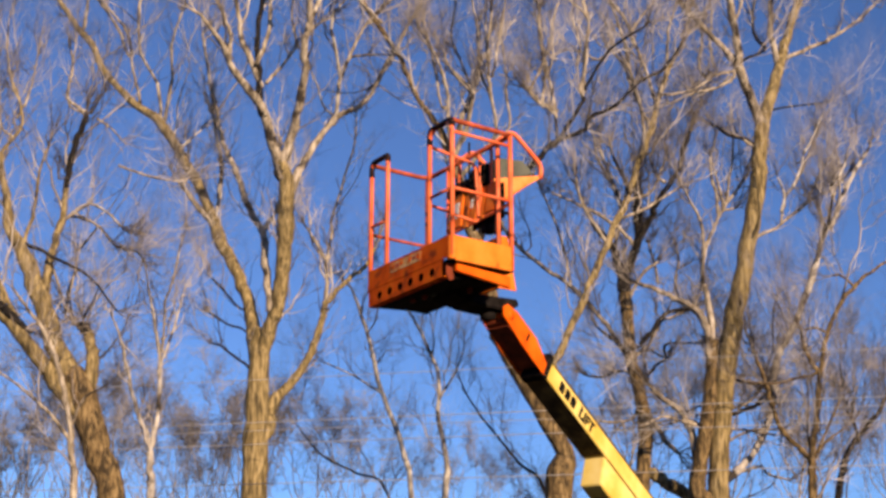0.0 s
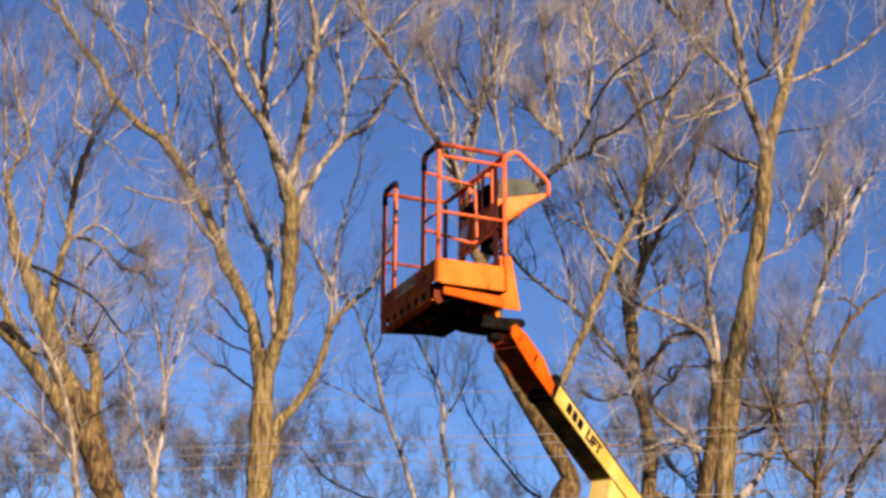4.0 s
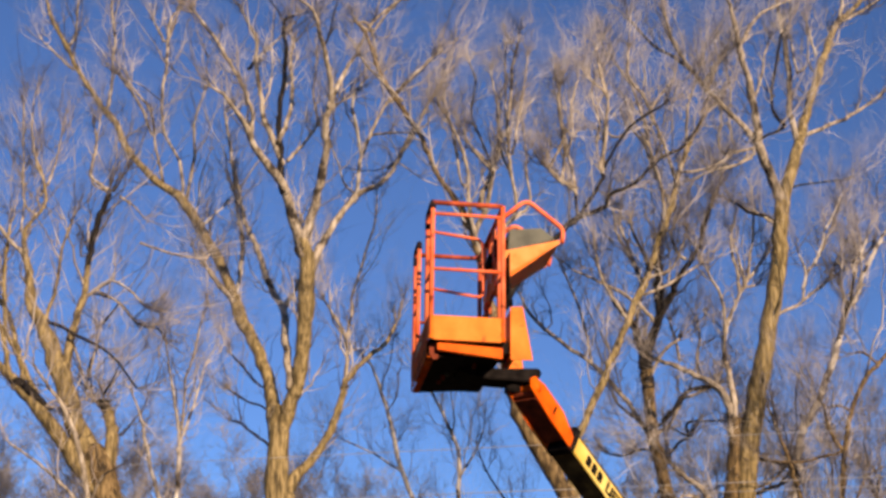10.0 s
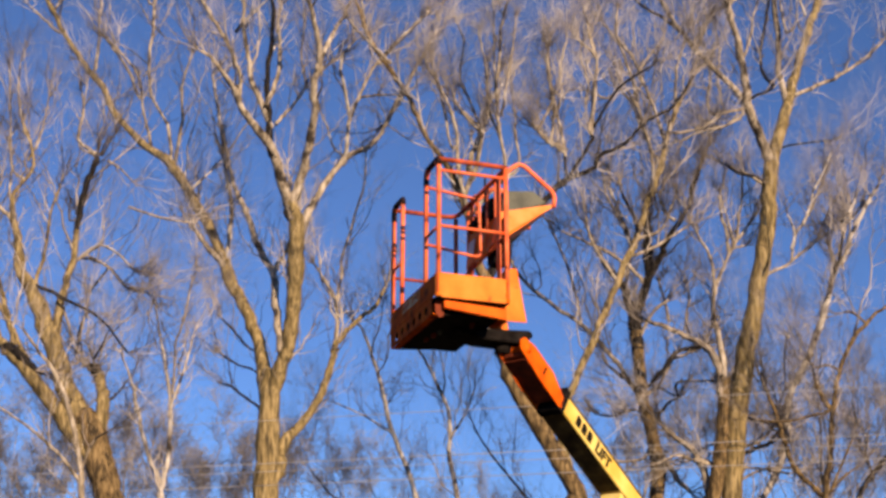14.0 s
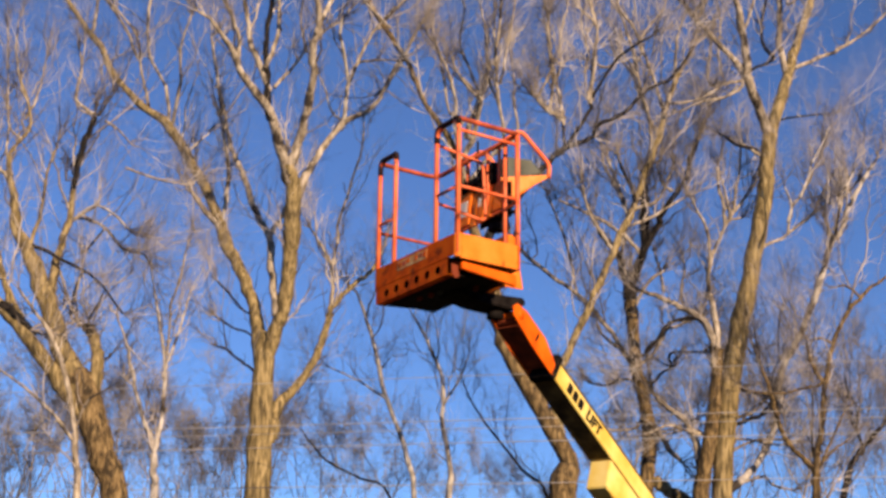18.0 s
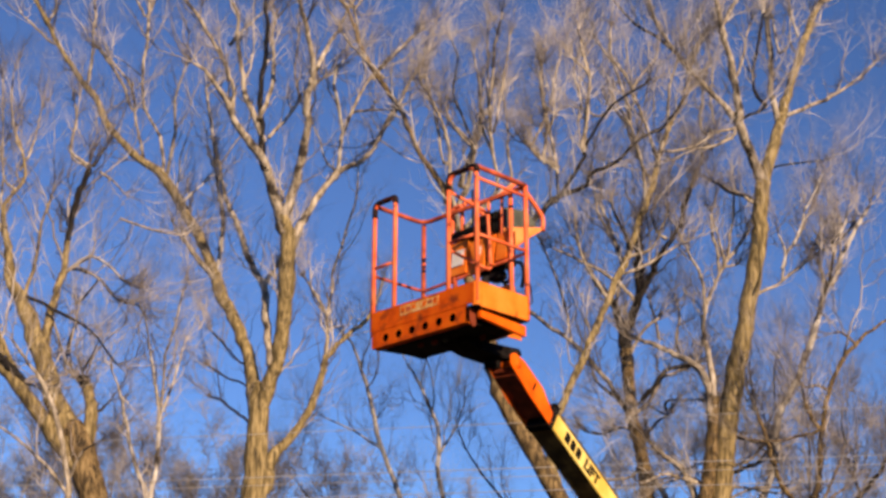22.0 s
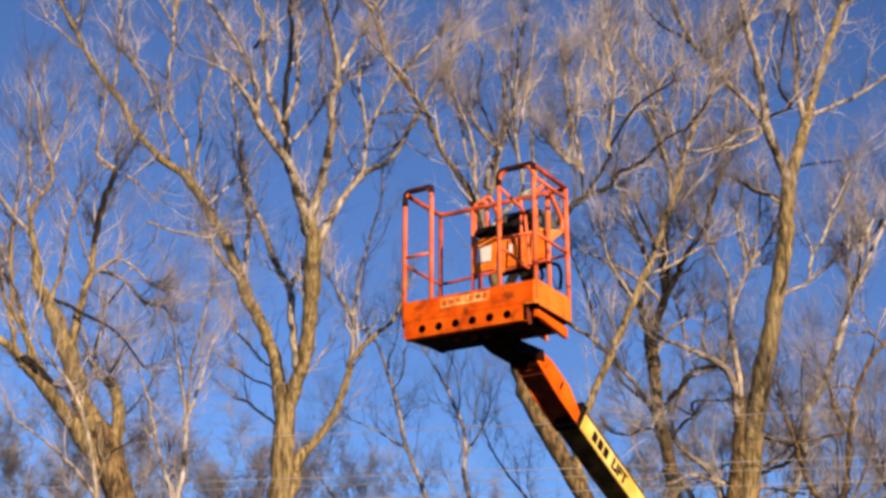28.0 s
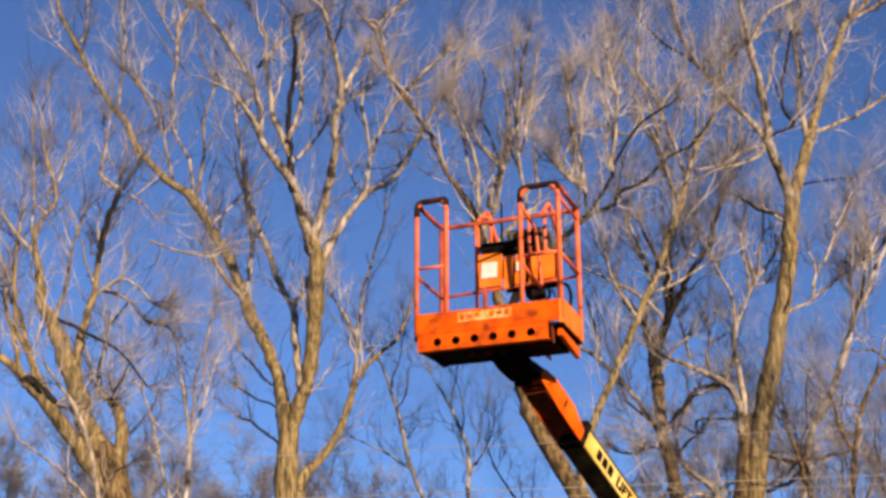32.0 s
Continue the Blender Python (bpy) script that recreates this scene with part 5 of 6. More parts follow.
limb(right_main, [(1.64, 0.14, 9.46, 0.019), (1.67, 0.16, 9.50, 0.024), (1.79, 0.21, 10.00, 0.025), (2.01, 0.29, 10.29, 0.025), (2.23, 0.38, 10.67, 0.025), (2.34, 0.43, 10.92, 0.025), (2.54, 0.52, 11.30, 0.019)])
limb(right_main, [(2.42, 0.01, 9.29, 0.029), (2.43, 0.01, 9.38, 0.029), (2.38, -0.01, 9.52, 0.024), (2.33, -0.03, 9.66, 0.024)])
limb(right_main, [(2.58, 0.01, 9.44, 0.022), (2.51, 0.02, 9.53, 0.029), (2.63, 0.08, 9.92, 0.024), (2.72, 0.15, 10.14, 0.018)])
limb(right_main, [(0.59, 0.30, 9.65, 0.022), (0.57, 0.31, 9.73, 0.031), (0.56, 0.26, 10.05, 0.025), (0.45, 0.15, 10.38, 0.025), (0.43, 0.04, 10.72, 0.018)])
limb(right_main, [(0.77, 0.40, 9.95, 0.021), (0.77, 0.41, 9.98, 0.031), (0.85, 0.50, 10.43, 0.025), (0.99, 0.69, 10.97, 0.025), (1.06, 0.87, 11.47, 0.019)])
limb(right_main, [(1.22, 0.00, 10.94, 0.027), (1.16, 0.00, 10.97, 0.031), (1.01, 0.00, 11.09, 0.025), (0.89, 0.00, 11.16, 0.019)])
limb(right_main, [(0.54, 0.01, 6.00, 0.022), (0.59, 0.00, 5.97, 0.028), (0.80, 0.04, 6.06, 0.034), (1.02, 0.11, 6.14, 0.024), (1.18, 0.17, 6.22, 0.012)], "limb", "dark")
limb(right_main, [(0.43, 0.00, 6.22, 0.024), (0.58, 0.00, 6.56, 0.024), (0.91, -0.01, 6.51, 0.034), (1.15, -0.04, 6.49, 0.018)], "limb", "dark")
limb(right_main, [(2.22, 0.01, 8.71, 0.035), (2.25, 0.01, 8.78, 0.041), (2.39, -0.07, 9.28, 0.041), (2.48, -0.13, 9.48, 0.024), (2.53, -0.26, 9.91, 0.018)], "limb", "dark")
limb(right_main, [(2.42, 0.01, 9.31, 0.022), (2.43, 0.01, 9.36, 0.029), (2.36, 0.02, 9.63, 0.024), (2.33, 0.04, 9.78, 0.012)], "limb", "dark")
limb(right_main, [(1.49, -0.30, 12.76, 0.032), (1.35, -0.18, 13.05, 0.030), (1.34, -0.06, 13.41, 0.028), (1.47, 0.06, 14.01, 0.026), (1.63, 0.18, 14.68, 0.024), (1.73, 0.30, 15.02, 0.021)], "limb", "dark")
limb(right_main, [(1.00, -0.40, 12.45, 0.028), (1.27, -0.28, 12.61, 0.026), (1.51, -0.16, 12.77, 0.023)], "limb", "dark")
limb(right_main, [(-0.07, -0.80, 13.32, 0.037), (0.11, -0.68, 13.68, 0.033), (0.35, -0.56, 14.04, 0.028), (0.64, -0.44, 14.37, 0.023)], "limb", "grey")
limb(right_main, [(-0.03, -0.80, 13.30, 0.028), (0.15, -0.68, 13.56, 0.024), (0.26, -0.56, 13.98, 0.021), (0.26, -0.44, 14.40, 0.017)], "limb", "grey")
limb(right_main, [(1.77, 0.50, 11.86, 0.022), (2.17, 0.62, 11.99, 0.018), (2.82, 0.74, 12.12, 0.014)], "limb", "dark")
limb(right_main, [(2.46, 0.60, 14.69, 0.030), (2.43, 0.72, 15.03, 0.025), (2.44, 0.84, 15.32, 0.020)], "limb", "pale")
limb(right_main, [(0.75, -0.50, 12.11, 0.025), (0.58, -0.38, 11.94, 0.021), (0.37, -0.26, 11.88, 0.017)], "limb", "pale")
limb(right_main, [(0.65, 0.30, 12.64, 0.025), (0.62, 0.42, 13.17, 0.022), (0.71, 0.54, 13.83, 0.019), (0.70, 0.66, 14.38, 0.016)], "limb", "grey")
limb(right_main, [(0.94, -0.30, 13.29, 0.027), (1.14, -0.18, 13.76, 0.023), (1.25, -0.06, 14.24, 0.019), (1.41, 0.06, 14.73, 0.015)], "limb", "grey")
limb(right_main, [(2.13, 0.20, 14.26, 0.025), (1.98, 0.32, 14.18, 0.022), (1.97, 0.44, 14.63, 0.019), (1.97, 0.56, 15.04, 0.016)], "limb", "grey")
crown(right_main, 304, gap=0.34, reach=0.75, fine=0.45, wild=0.19, stout=1.45, surface=TAN_TWIG)
crown(right_main, 305, 0.55, 0.4, 0.45, wild=0.4, surface=DARK_TWIG)
pale_right = bare_tree(6.26, 23.00, 'slim dark-grey bare tree forking low', 'tree', "rough")
limb(pale_right, [(0.00, 0.00, -0.15, 0.118), (0.01, 0.00, 0.40, 0.094), (0.04, 0.00, 2.00, 0.085), (0.08, 0.00, 4.43, 0.076), (0.10, 0.00, 4.82, 0.071), (0.10, 0.00, 5.06, 0.066)], "trunk")
limb(pale_right, [(0.10, 0.00, 4.87, 0.044), (0.10, 0.00, 5.01, 0.044), (-0.09, 0.04, 5.26, 0.044), (-0.33, 0.13, 5.56, 0.044), (-0.44, 0.25, 6.03, 0.039), (-0.50, 0.34, 6.39, 0.034), (-0.61, 0.47, 6.94, 0.022)])
limb(pale_right, [(0.10, 0.00, 4.90, 0.050), (0.10, 0.00, 5.04, 0.054), (0.25, 0.02, 5.82, 0.050), (0.36, 0.04, 6.51, 0.045), (0.53, 0.07, 7.15, 0.039), (0.78, 0.09, 7.69, 0.040), (1.04, 0.10, 7.99, 0.034), (1.29, 0.12, 8.23, 0.028), (1.67, 0.13, 8.48, 0.022)])
limb(pale_right, [(0.35, 0.04, 6.43, 0.028), (0.31, 0.04, 6.56, 0.028), (0.18, 0.02, 6.79, 0.022), (0.13, -0.02, 6.95, 0.011)])
limb(pale_right, [(0.37, 0.04, 6.52, 0.028), (0.39, 0.05, 6.63, 0.028), (0.25, 0.04, 6.48, 0.028), (-0.06, 0.04, 6.41, 0.022), (-0.41, 0.04, 6.32, 0.017), (-0.87, 0.04, 6.34, 0.011)])
limb(pale_right, [(0.33, 0.04, 6.49, 0.021), (0.31, 0.04, 6.54, 0.028), (0.16, -0.02, 6.74, 0.022), (0.06, -0.13, 6.94, 0.022), (0.00, -0.27, 7.17, 0.011)])
limb(pale_right, [(0.54, 0.07, 7.16, 0.028), (0.52, 0.07, 7.21, 0.028), (0.34, 0.02, 7.28, 0.022), (0.09, -0.09, 7.21, 0.017)])
limb(pale_right, [(0.10, 0.00, 4.94, 0.022), (0.13, 0.00, 5.08, 0.022), (0.36, 0.01, 5.34, 0.022), (0.59, 0.01, 5.51, 0.017), (0.68, 0.02, 5.55, 0.011)])
limb(pale_right, [(0.10, 0.00, 4.96, 0.017), (0.12, 0.00, 5.00, 0.021), (0.47, -0.01, 5.71, 0.022), (0.62, -0.02, 6.01, 0.017)])
limb(pale_right, [(1.03, 0.10, 7.98, 0.022), (1.06, 0.11, 8.05, 0.022), (0.86, 0.16, 8.25, 0.022), (0.74, 0.21, 8.25, 0.018)])
limb(pale_right, [(0.16, 0.20, 9.85, 0.026), (0.35, 0.32, 10.23, 0.021), (0.48, 0.44, 10.62, 0.015)], "limb", "pale")
limb(pale_right, [(-0.10, 0.10, 9.36, 0.026), (0.01, 0.22, 9.72, 0.021), (-0.06, 0.34, 10.09, 0.015)], "limb", "pale")
limb(pale_right, [(0.42, 0.30, 10.52, 0.022), (0.67, 0.42, 10.94, 0.018), (0.88, 0.54, 11.35, 0.013)], "limb", "pale")
limb(pale_right, [(0.84, 0.20, 9.89, 0.024), (1.10, 0.32, 10.23, 0.020), (1.27, 0.44, 10.66, 0.015)], "limb", "pale")
crown(pale_right, 86, 0.42, fine=0.6, wild=0.24, stout=1.2)
far_right = bare_tree(6.33, 24.00, 'dark bare tree with twisted trunk', 'tree', "dark")
limb(far_right, [(0.00, 0.00, -0.15, 0.097), (0.05, 0.00, 0.41, 0.078), (0.36, 0.00, 2.05, 0.070), (0.72, 0.00, 4.56, 0.063), (0.89, 0.00, 5.19, 0.057), (1.09, 0.00, 5.54, 0.046), (1.31, 0.00, 5.77, 0.040), (1.67, 0.00, 6.24, 0.034), (1.98, 0.00, 7.02, 0.029)], "trunk")
limb(far_right, [(1.06, 0.00, 5.51, 0.028), (1.15, 0.00, 5.54, 0.028), (1.03, -0.12, 5.98, 0.022), (1.06, -0.32, 6.30, 0.017)])
limb(far_right, [(1.07, 0.00, 5.51, 0.021), (1.13, 0.00, 5.50, 0.028), (1.12, 0.01, 5.72, 0.028), (1.06, 0.02, 5.90, 0.022)])
crown(far_right, 38, wild=0.24, surface=DARK_TWIG)


# ---- far thicket and wires ----
def thicket():
    """Low bare trees far behind the large ones, each a thing of its own."""
    rs = random.Random(4)
    models = []
    for k in range(4):
        tree = bare_tree(-200 - 9 * k, 60, "small far bare tree with dense twigs", "tree", "grey")
        tree.name = "far_tree"
        GROWN[tree.name], STYLE[tree.name] = [], "grey"
        top = (9.0, 9.7, 10.4, 12.4)[k]
        limb(tree, [(0, 0, -0.1, 0.09), (0.1, 0, top * 0.35, 0.06), (-0.25, 0.1, top * 0.55, 0.035), (0.1, -0.2, top * 0.72, 0.022), (-0.1, 0, top * 0.95, 0.008)], "trunk")
        for j in range(9):
            w, h = j * 2.4 + k, top * (0.46 + 0.025 * j)
            d = 0.5 + 0.5 * rs.random()
            limb(tree, [(-0.1, 0.05, h, 0.022), (math.cos(w) * d * 0.8, math.sin(w) * d * 0.8, h + 1.0, 0.017), (math.cos(w + 0.5) * d * 1.3, math.sin(w + 0.5) * d * 1.3, h + 2.2, 0.012), (math.cos(w + 0.1) * d * 2.0, math.sin(w + 0.1) * d * 2.0, h + 3.4 + 0.6 * rs.random(), 0.008)])
        crown(tree, 70 + k, 0.95, 0.66, 1.0, 0.3, surface=FAR_TWIG, wild=0.42, far=True)
        models.append(tree)
    spots = [(-19.5, 52), (-17.2, 46), (-15.0, 50), (-13.1, 55), (-11.6, 47), (-8.9, 53), (-6.8, 48), (1.2, 56), (-2.4, 53), (4.9, 58), (8.1, 52), (10.2, 47), (17.4, 53), (-22.4, 49), (22.6, 52), (-13.6, 45), (-14.8, 41), (-9.9, 44), (-7.6, 43), (-18.4, 42), (-11.9, 42), (-5.4, 41), (-3.6, 46), (6.6, 45), (8.8, 41), (11.6, 43), (13.4, 48), (14.8, 42), (-16.6, 39)]
    for i, (x, y) in enumerate(spots):
        m = pose(x, y, 0, 0, 0, rs.uniform(0, 360))
        if i < len(models):
            models[i].matrix_basis = m
        else:
            copy_thing(models[3 if x > 5 else i % 3], m)


thicket()


def wires():
    """Utility wires on a slant before the large trees, between two wooden poles outside the view."""
    def line(x):
        return 19.3 - 0.277 * (x - 2)

    for x in (-24.0, 26.0):
        pole = tagged(new("utility_pole"), "weathered wooden pole carrying utility wires", "utility pole", group="utility poles")
        pole.location = (x, line(x), 0)
        smooth(part("mast", sweep(bmesh.new(), [(0, 0.16, -0.3, 0.15), (0, 0.16, 3, 0.14), (0, 0.16, 6.6, 0.11)], 12, 0.05), BARK, pole))
        for h in (5.86, 5.22, 5.10, 4.90, 4.32):
            smooth(part("insulator", tube([(0, 0.08, h), (0, -0.03, h)], 0.03, sides=10), CABLE, pole))
    for h, r in ((5.86, 0.0048), (5.22, 0.006), (5.10, 0.0045), (4.90, 0.006), (4.32, 0.006)):
        rows = [(x, line(x), h - 0.06 * (1 - ((x - 1) / 25) ** 2), r) for x in np.linspace(-24, 26, 25)]
        tagged(smooth(part("utility_wire", sweep(bmesh.new(), rows, 5), CABLE)), "thin grey utility wire strung before bare trees", "wire", group="utility wires")


wires()

# ---- aerial lift ----
HINGE, TIP = Vector((4.42, 18.25, 1.50)), Vector((0.81, 13.90, 5.14))
BOOM_Y = (TIP - HINGE).normalized()
BOOM_X = BOOM_Y.cross(Vector((0, 0, 1))).normalized()
BOOM_Z = BOOM_X.cross(BOOM_Y)
REACH = (TIP - HINGE).length
PIVOT = Vector((0.673, 13.922, 5.652))
X0, X1, Y0, Y1 = -0.830, 0.717, -0.966, -0.193
TOP = 1.21


def lettering(text, size, surface, parent, name, m):
    """Flat built-in lettering as a mesh."""
    curve = bpy.data.curves.new("letters", "FONT")
    curve.body, curve.size, curve.extrude, curve.offset = text, size, 0.002, 0.008
    tmp = bpy.data.objects.new("letters", curve)
    me = bpy.data.meshes.new_from_object(tmp)
    bpy.data.objects.remove(tmp)
    me.transform(m)
    return from_mesh(name, me, surface, parent)


def boom_parts(lift):
    """The boom along its own y, from the hinge to the platform's rotator."""
    boom = part("boom", box(-0.18, 0.18, -0.2, REACH - 3.3, -0.18, 0.18, 0.012), YELLOW, lift, "yellow box-section boom, outer section")
    boom.matrix_basis = Matrix.Translation(HINGE) @ Matrix((BOOM_X, BOOM_Y, BOOM_Z)).transposed().to_4x4()
    inner = box(-0.135, 0.150, REACH - 3.5, REACH - 0.73, -0.118, 0.085, 0.008)
    part("inner_boom", inner, YELLOW, boom, "pale yellow inner boom section")
    # Brown strip paints the shade along the side's upper rim.
    rim = box(-0.142, 0.157, REACH - 3.29, REACH - 0.75, 0.086, 0.099, 0.003)
    part("top_plate", rim, SHADE_BROWN, boom, "brown strip for the rim in shade")
    # Thin brown plate paints the shade under the yellow boom.
    part("underside", box(-0.131, 0.146, REACH - 2.05, REACH - 0.78, -0.127, -0.119, 0.003), SHADE_BROWN, boom, "yellow underside with its shade painted brown")
    part("collar", box(-0.15, 0.15, REACH - 0.80, REACH - 0.70, -0.15, 0.15, 0.01), BLACK, boom, "black collar")
    part("end_frame", box(-0.2, 0.2, REACH - 3.36, REACH - 3.28, -0.2, 0.2, 0.012), YELLOW, boom)
    # head: two side plates with a belly plate between them
    y = REACH
    side = [(y + 0.12, 0.07), (y + 0.16, 0.0), (y + 0.11, -0.08), (y - 0.32, -0.13), (y - 0.75, -0.14), (y - 0.71, 0.0), (y - 0.44, 0.11), (y - 0.05, 0.115)]
    for x in (-0.15, 0.135):
        part("head_plate", plate(side, 0, x, 0.016), RED_ORANGE, boom, "red-orange head plate")
        slot = box(x - 0.004 if x < 0 else x + 0.016, x if x < 0 else x + 0.02, y - 0.33, y - 0.30, -0.045, 0.055, 0.001)
        part("slot", slot, BLACK, boom, "dark slot")
    part("belly_plate", box(-0.134, 0.134, y - 0.64, y - 0.02, -0.105, -0.09, 0.003), DULL_RED, boom, "dull red belly plate")
    part("head_core", box(-0.13, 0.13, y - 0.66, y + 0.04, -0.088, 0.075, 0.01), DULL_RED, boom, "dull red core between the head plates")
    pin = tube([(-0.155, y + 0.02, 0.0), (0.155, y + 0.02, 0.0)], 0.05, sides=16)
    smooth(part("pivot_pin", pin, RED_ORANGE, boom))
    # hanging bracket under the outer section's end
    part("cylinder_bracket", plate([(y - 2.06, -0.134), (y - 2.14, -0.45), (y - 2.5, -0.45), (y - 3.1, -0.134)], 0, -0.137, 0.262, 0.01), YELLOW, boom, "yellow bracket under the boom")
    part("seam", plate([(y - 2.12, -0.136), (y - 2.12, -0.128), (y - 3.0, -0.128), (y - 3.0, -0.136)], 0, -0.141, 0.005, 0), BLACK, boom)
    cyl = tube([(0.0, y - 2.35, -0.47), (0.0, 1.2, -0.62)], 0.06, sides=14)
    smooth(part("lift_cylinder", cyl, BLACK, boom))
    # logo bars and the word on the sunlit side
    for i in range(3):
        c = y - 1.02 - i * 0.118
        outline = [(c, -0.080), (c - 0.092, -0.080), (c - 0.092, 0.020), (c - 0.07, 0.040), (c, 0.040)]
        part("logo_shape", plate(outline, 0, -0.139, 0.003, 0), BLACK, boom, "black logo shape")
    lettering("LIFT", 0.172, BLACK, boom, "word", Matrix.Translation((-0.1375, y - 1.44, -0.080)) @ Matrix(((0, 0, -1), (-1, 0, 0), (0, 1, 0))).to_4x4())
    return boom


def platform_parts(lift):
    """The work platform round its rotator: z = 0 is the toe board's top edge."""
    deck = box(X0 + 0.02, X1 - 0.02, Y0 + 0.02, Y1 - 0.02, -0.25, -0.225, 0.003)
    platform = part("platform", deck, BLACK, lift, "orange steel work platform with tube rails")
    # toe boards of bent sheet, with rounded corners
    C = 0.05
    part("toe_board", box(X0 + C, X1 - C, Y0, Y0 + 0.012, -0.215, 0, 0.004), RUSTY, platform, "rust-stained orange toe board")
    part("toe_board", box(X0 + C, X1 - C, Y1 - 0.012, Y1, -0.215, 0, 0.004), RUSTY, platform)
    part("toe_board", box(X1 - 0.012, X1, Y0 + C, Y1 - C, -0.25, 0, 0.004), ORANGE, platform, "bright orange toe board")
    part("toe_board", box(X0, X0 + 0.012, Y0 + C, Y1 - C, -0.25, 0, 0.004), RUSTY, platform)
    for cx, cy, turn, low in ((X0 + C, Y0 + C, 180, -0.225), (X1 - C, Y0 + C, 270, -0.235), (X1 - C, Y1 - C, 0, -0.235), (X0 + C, Y1 - C, 90, -0.225)):
        ways = [(math.cos(radians(turn + 10 * k)), math.sin(radians(turn + 10 * k))) for k in range(10)]
        outline = [(cx + C * u, cy + C * v) for u, v in ways] + [(cx + (C - 0.012) * u, cy + (C - 0.012) * v) for u, v in reversed(ways)]
        part("toe_corner", plate(outline, 2, low, -low, 0), ORANGE if turn == 270 else RUSTY, platform)
    # perforated channel under the entry side
    bm = bmesh.new()
    z0, z1, n, hole = -0.385, -0.222, 6, 0.042
    y = Y0 + 0.004
    xs = [-0.665 + 0.1905 * i for i in range(n + 1)]
    for a0, a1 in ((X0 + 0.05, xs[0]), (xs[-1], X1 - 0.16)):
        bm.faces.new([bm.verts.new((u, y, v)) for u, v in ((a0, z0), (a1, z0), (a1, z1), (a0, z1))])
    for i in range(n):
        cx, cz = (xs[i] + xs[i + 1]) / 2, (z0 + z1) / 2
        rim, outer = [], []
        for k in range(16):
            w = 2 * math.pi * k / 16
            c, s = math.cos(w), math.sin(w)
            q = 1 / max(abs(c), abs(s))
            rim.append((cx + hole * c, cz + hole * s))
            outer.append((cx + (xs[i + 1] - xs[i]) / 2 * c * q, cz + (z1 - z0) / 2 * s * q))
        a = [bm.verts.new((u, y, v)) for u, v in rim]
        b = [bm.verts.new((u, y, v)) for u, v in outer]
        for k in range(16):
            j = (k + 1) % 16
            bm.faces.new((a[k], b[k], b[j], a[j]))
    bmesh.ops.remove_doubles(bm, verts=bm.verts[:], dist=0.0005)
    part("channel", bm, RUSTY, platform, "orange channel with six round holes")
    part("channel_lip", box(X0 + 0.05, X1 - 0.15, y + 0.009, y + 0.08, z0, z0 + 0.008, 0.002), RUSTY, platform)
    part("channel_back", box(X0 + 0.05, X1 - 0.15, y + 0.085, y + 0.095, z0, z1, 0.002), BLACK, platform)
    # end beam under the short side, joists and support arm
    part("end_beam", plate([(Y0 + 0.10, -0.262), (Y1 - 0.03, -0.29), (Y1 - 0.03, -0.40), (Y0 + 0.10, -0.335)], 0, X1 - 0.10, 0.05, 0.006), RED_ORANGE, platform, "red-orange tapered end beam")
    # Far beam's black stands for shade; sun would light it orange.
    part("end_beam", box(X0 + 0.05, X0 + 0.10, Y0 + 0.10, Y1 - 0.04, -0.35, -0.275, 0.006), BLACK, platform)
    part("corner_bracket", plate([(Y0 + 0.03, -0.22), (Y0 + 0.03, -0.36), (Y0 + 0.07, -0.42), (Y0 + 0.12, -0.40), (Y0 + 0.12, -0.22)], 0, X1 - 0.14, 0.01), DULL_RED, platform, "dull red corner bracket")
    for i in range(5):
        x = X0 + 0.25 + i * 0.27
        part("joist", box(x, x + 0.05, Y0 + 0.05, Y1 - 0.02, -0.30, -0.252, 0.004), BLACK, platform)
    for yy in (Y0 + 0.25, Y1 - 0.2):
        part("bearer", box(X0 + 0.1, X1 - 0.12, yy, yy + 0.06, -0.345, -0.302, 0.004), BLACK, platform)
    arm = [(Y0 + 0.36, -0.347), (Y1, -0.347), (0.24, -0.325), (0.27, -0.39), (0.12, -0.47), (-0.30, -0.455), (Y0 + 0.40, -0.40)]
    part("support_arm", plate(arm, 0, -0.17, 0.34, 0.012), BLACK, platform, "black tapered support arm under the deck")
    smooth(part("rotator", tube([(0, 0, -0.55), (0, 0, -0.44)], 0.09, sides=20), BLACK, platform, "black platform rotator"))
    up = [(Y1 + 0.12, 0.28), (Y1 + 0.25, 0.29), (Y1 + 0.35, -0.275), (Y1 + 0.12, -0.28)]
    for x in (0.25, -0.22):
        part("rear_upright", plate(up, 0, x, 0.016), ORANGE, platform, "orange rear bracket")
    part("rear_web", box(-0.20, 0.248, Y1 + 0.13, Y1 + 0.16, -0.275, 0.27, 0.004), ORANGE, platform)
    part("rear_clamp", box(-0.15, 0.2, Y1 + 0.002, Y1 + 0.128, -0.2, -0.05, 0.006), BLACK, platform)
    part("under_pan", plate([(Y0 + 0.09, -0.384), (Y0 + 0.09, -0.376), (Y1 - 0.02, -0.322), (Y1 - 0.02, -0.33)], 0, X0 + 0.06, X1 - X0 - 0.21, 0.002), BLACK, platform, "black pan under the deck")
    part("sill_strip", box(X0 + 0.052, X1 - 0.15, Y0 + 0.002, Y0 + 0.09, -0.2225, -0.2155, 0), RUSTY, platform)
    # rails
    i = 0.030
    ax, ex, fy, by = X0 + i, X1 - i, Y0 + i, Y1 - i
    bx, dx = ax + 0.317, ex - 0.390
    R = 0.0248
    mid = 0.49

    def rail(name, pts, bend=0.0, r=R, label="", surface=RAIL):
        smooth(part(name, tube(pts, r, bend), surface, platform, label))

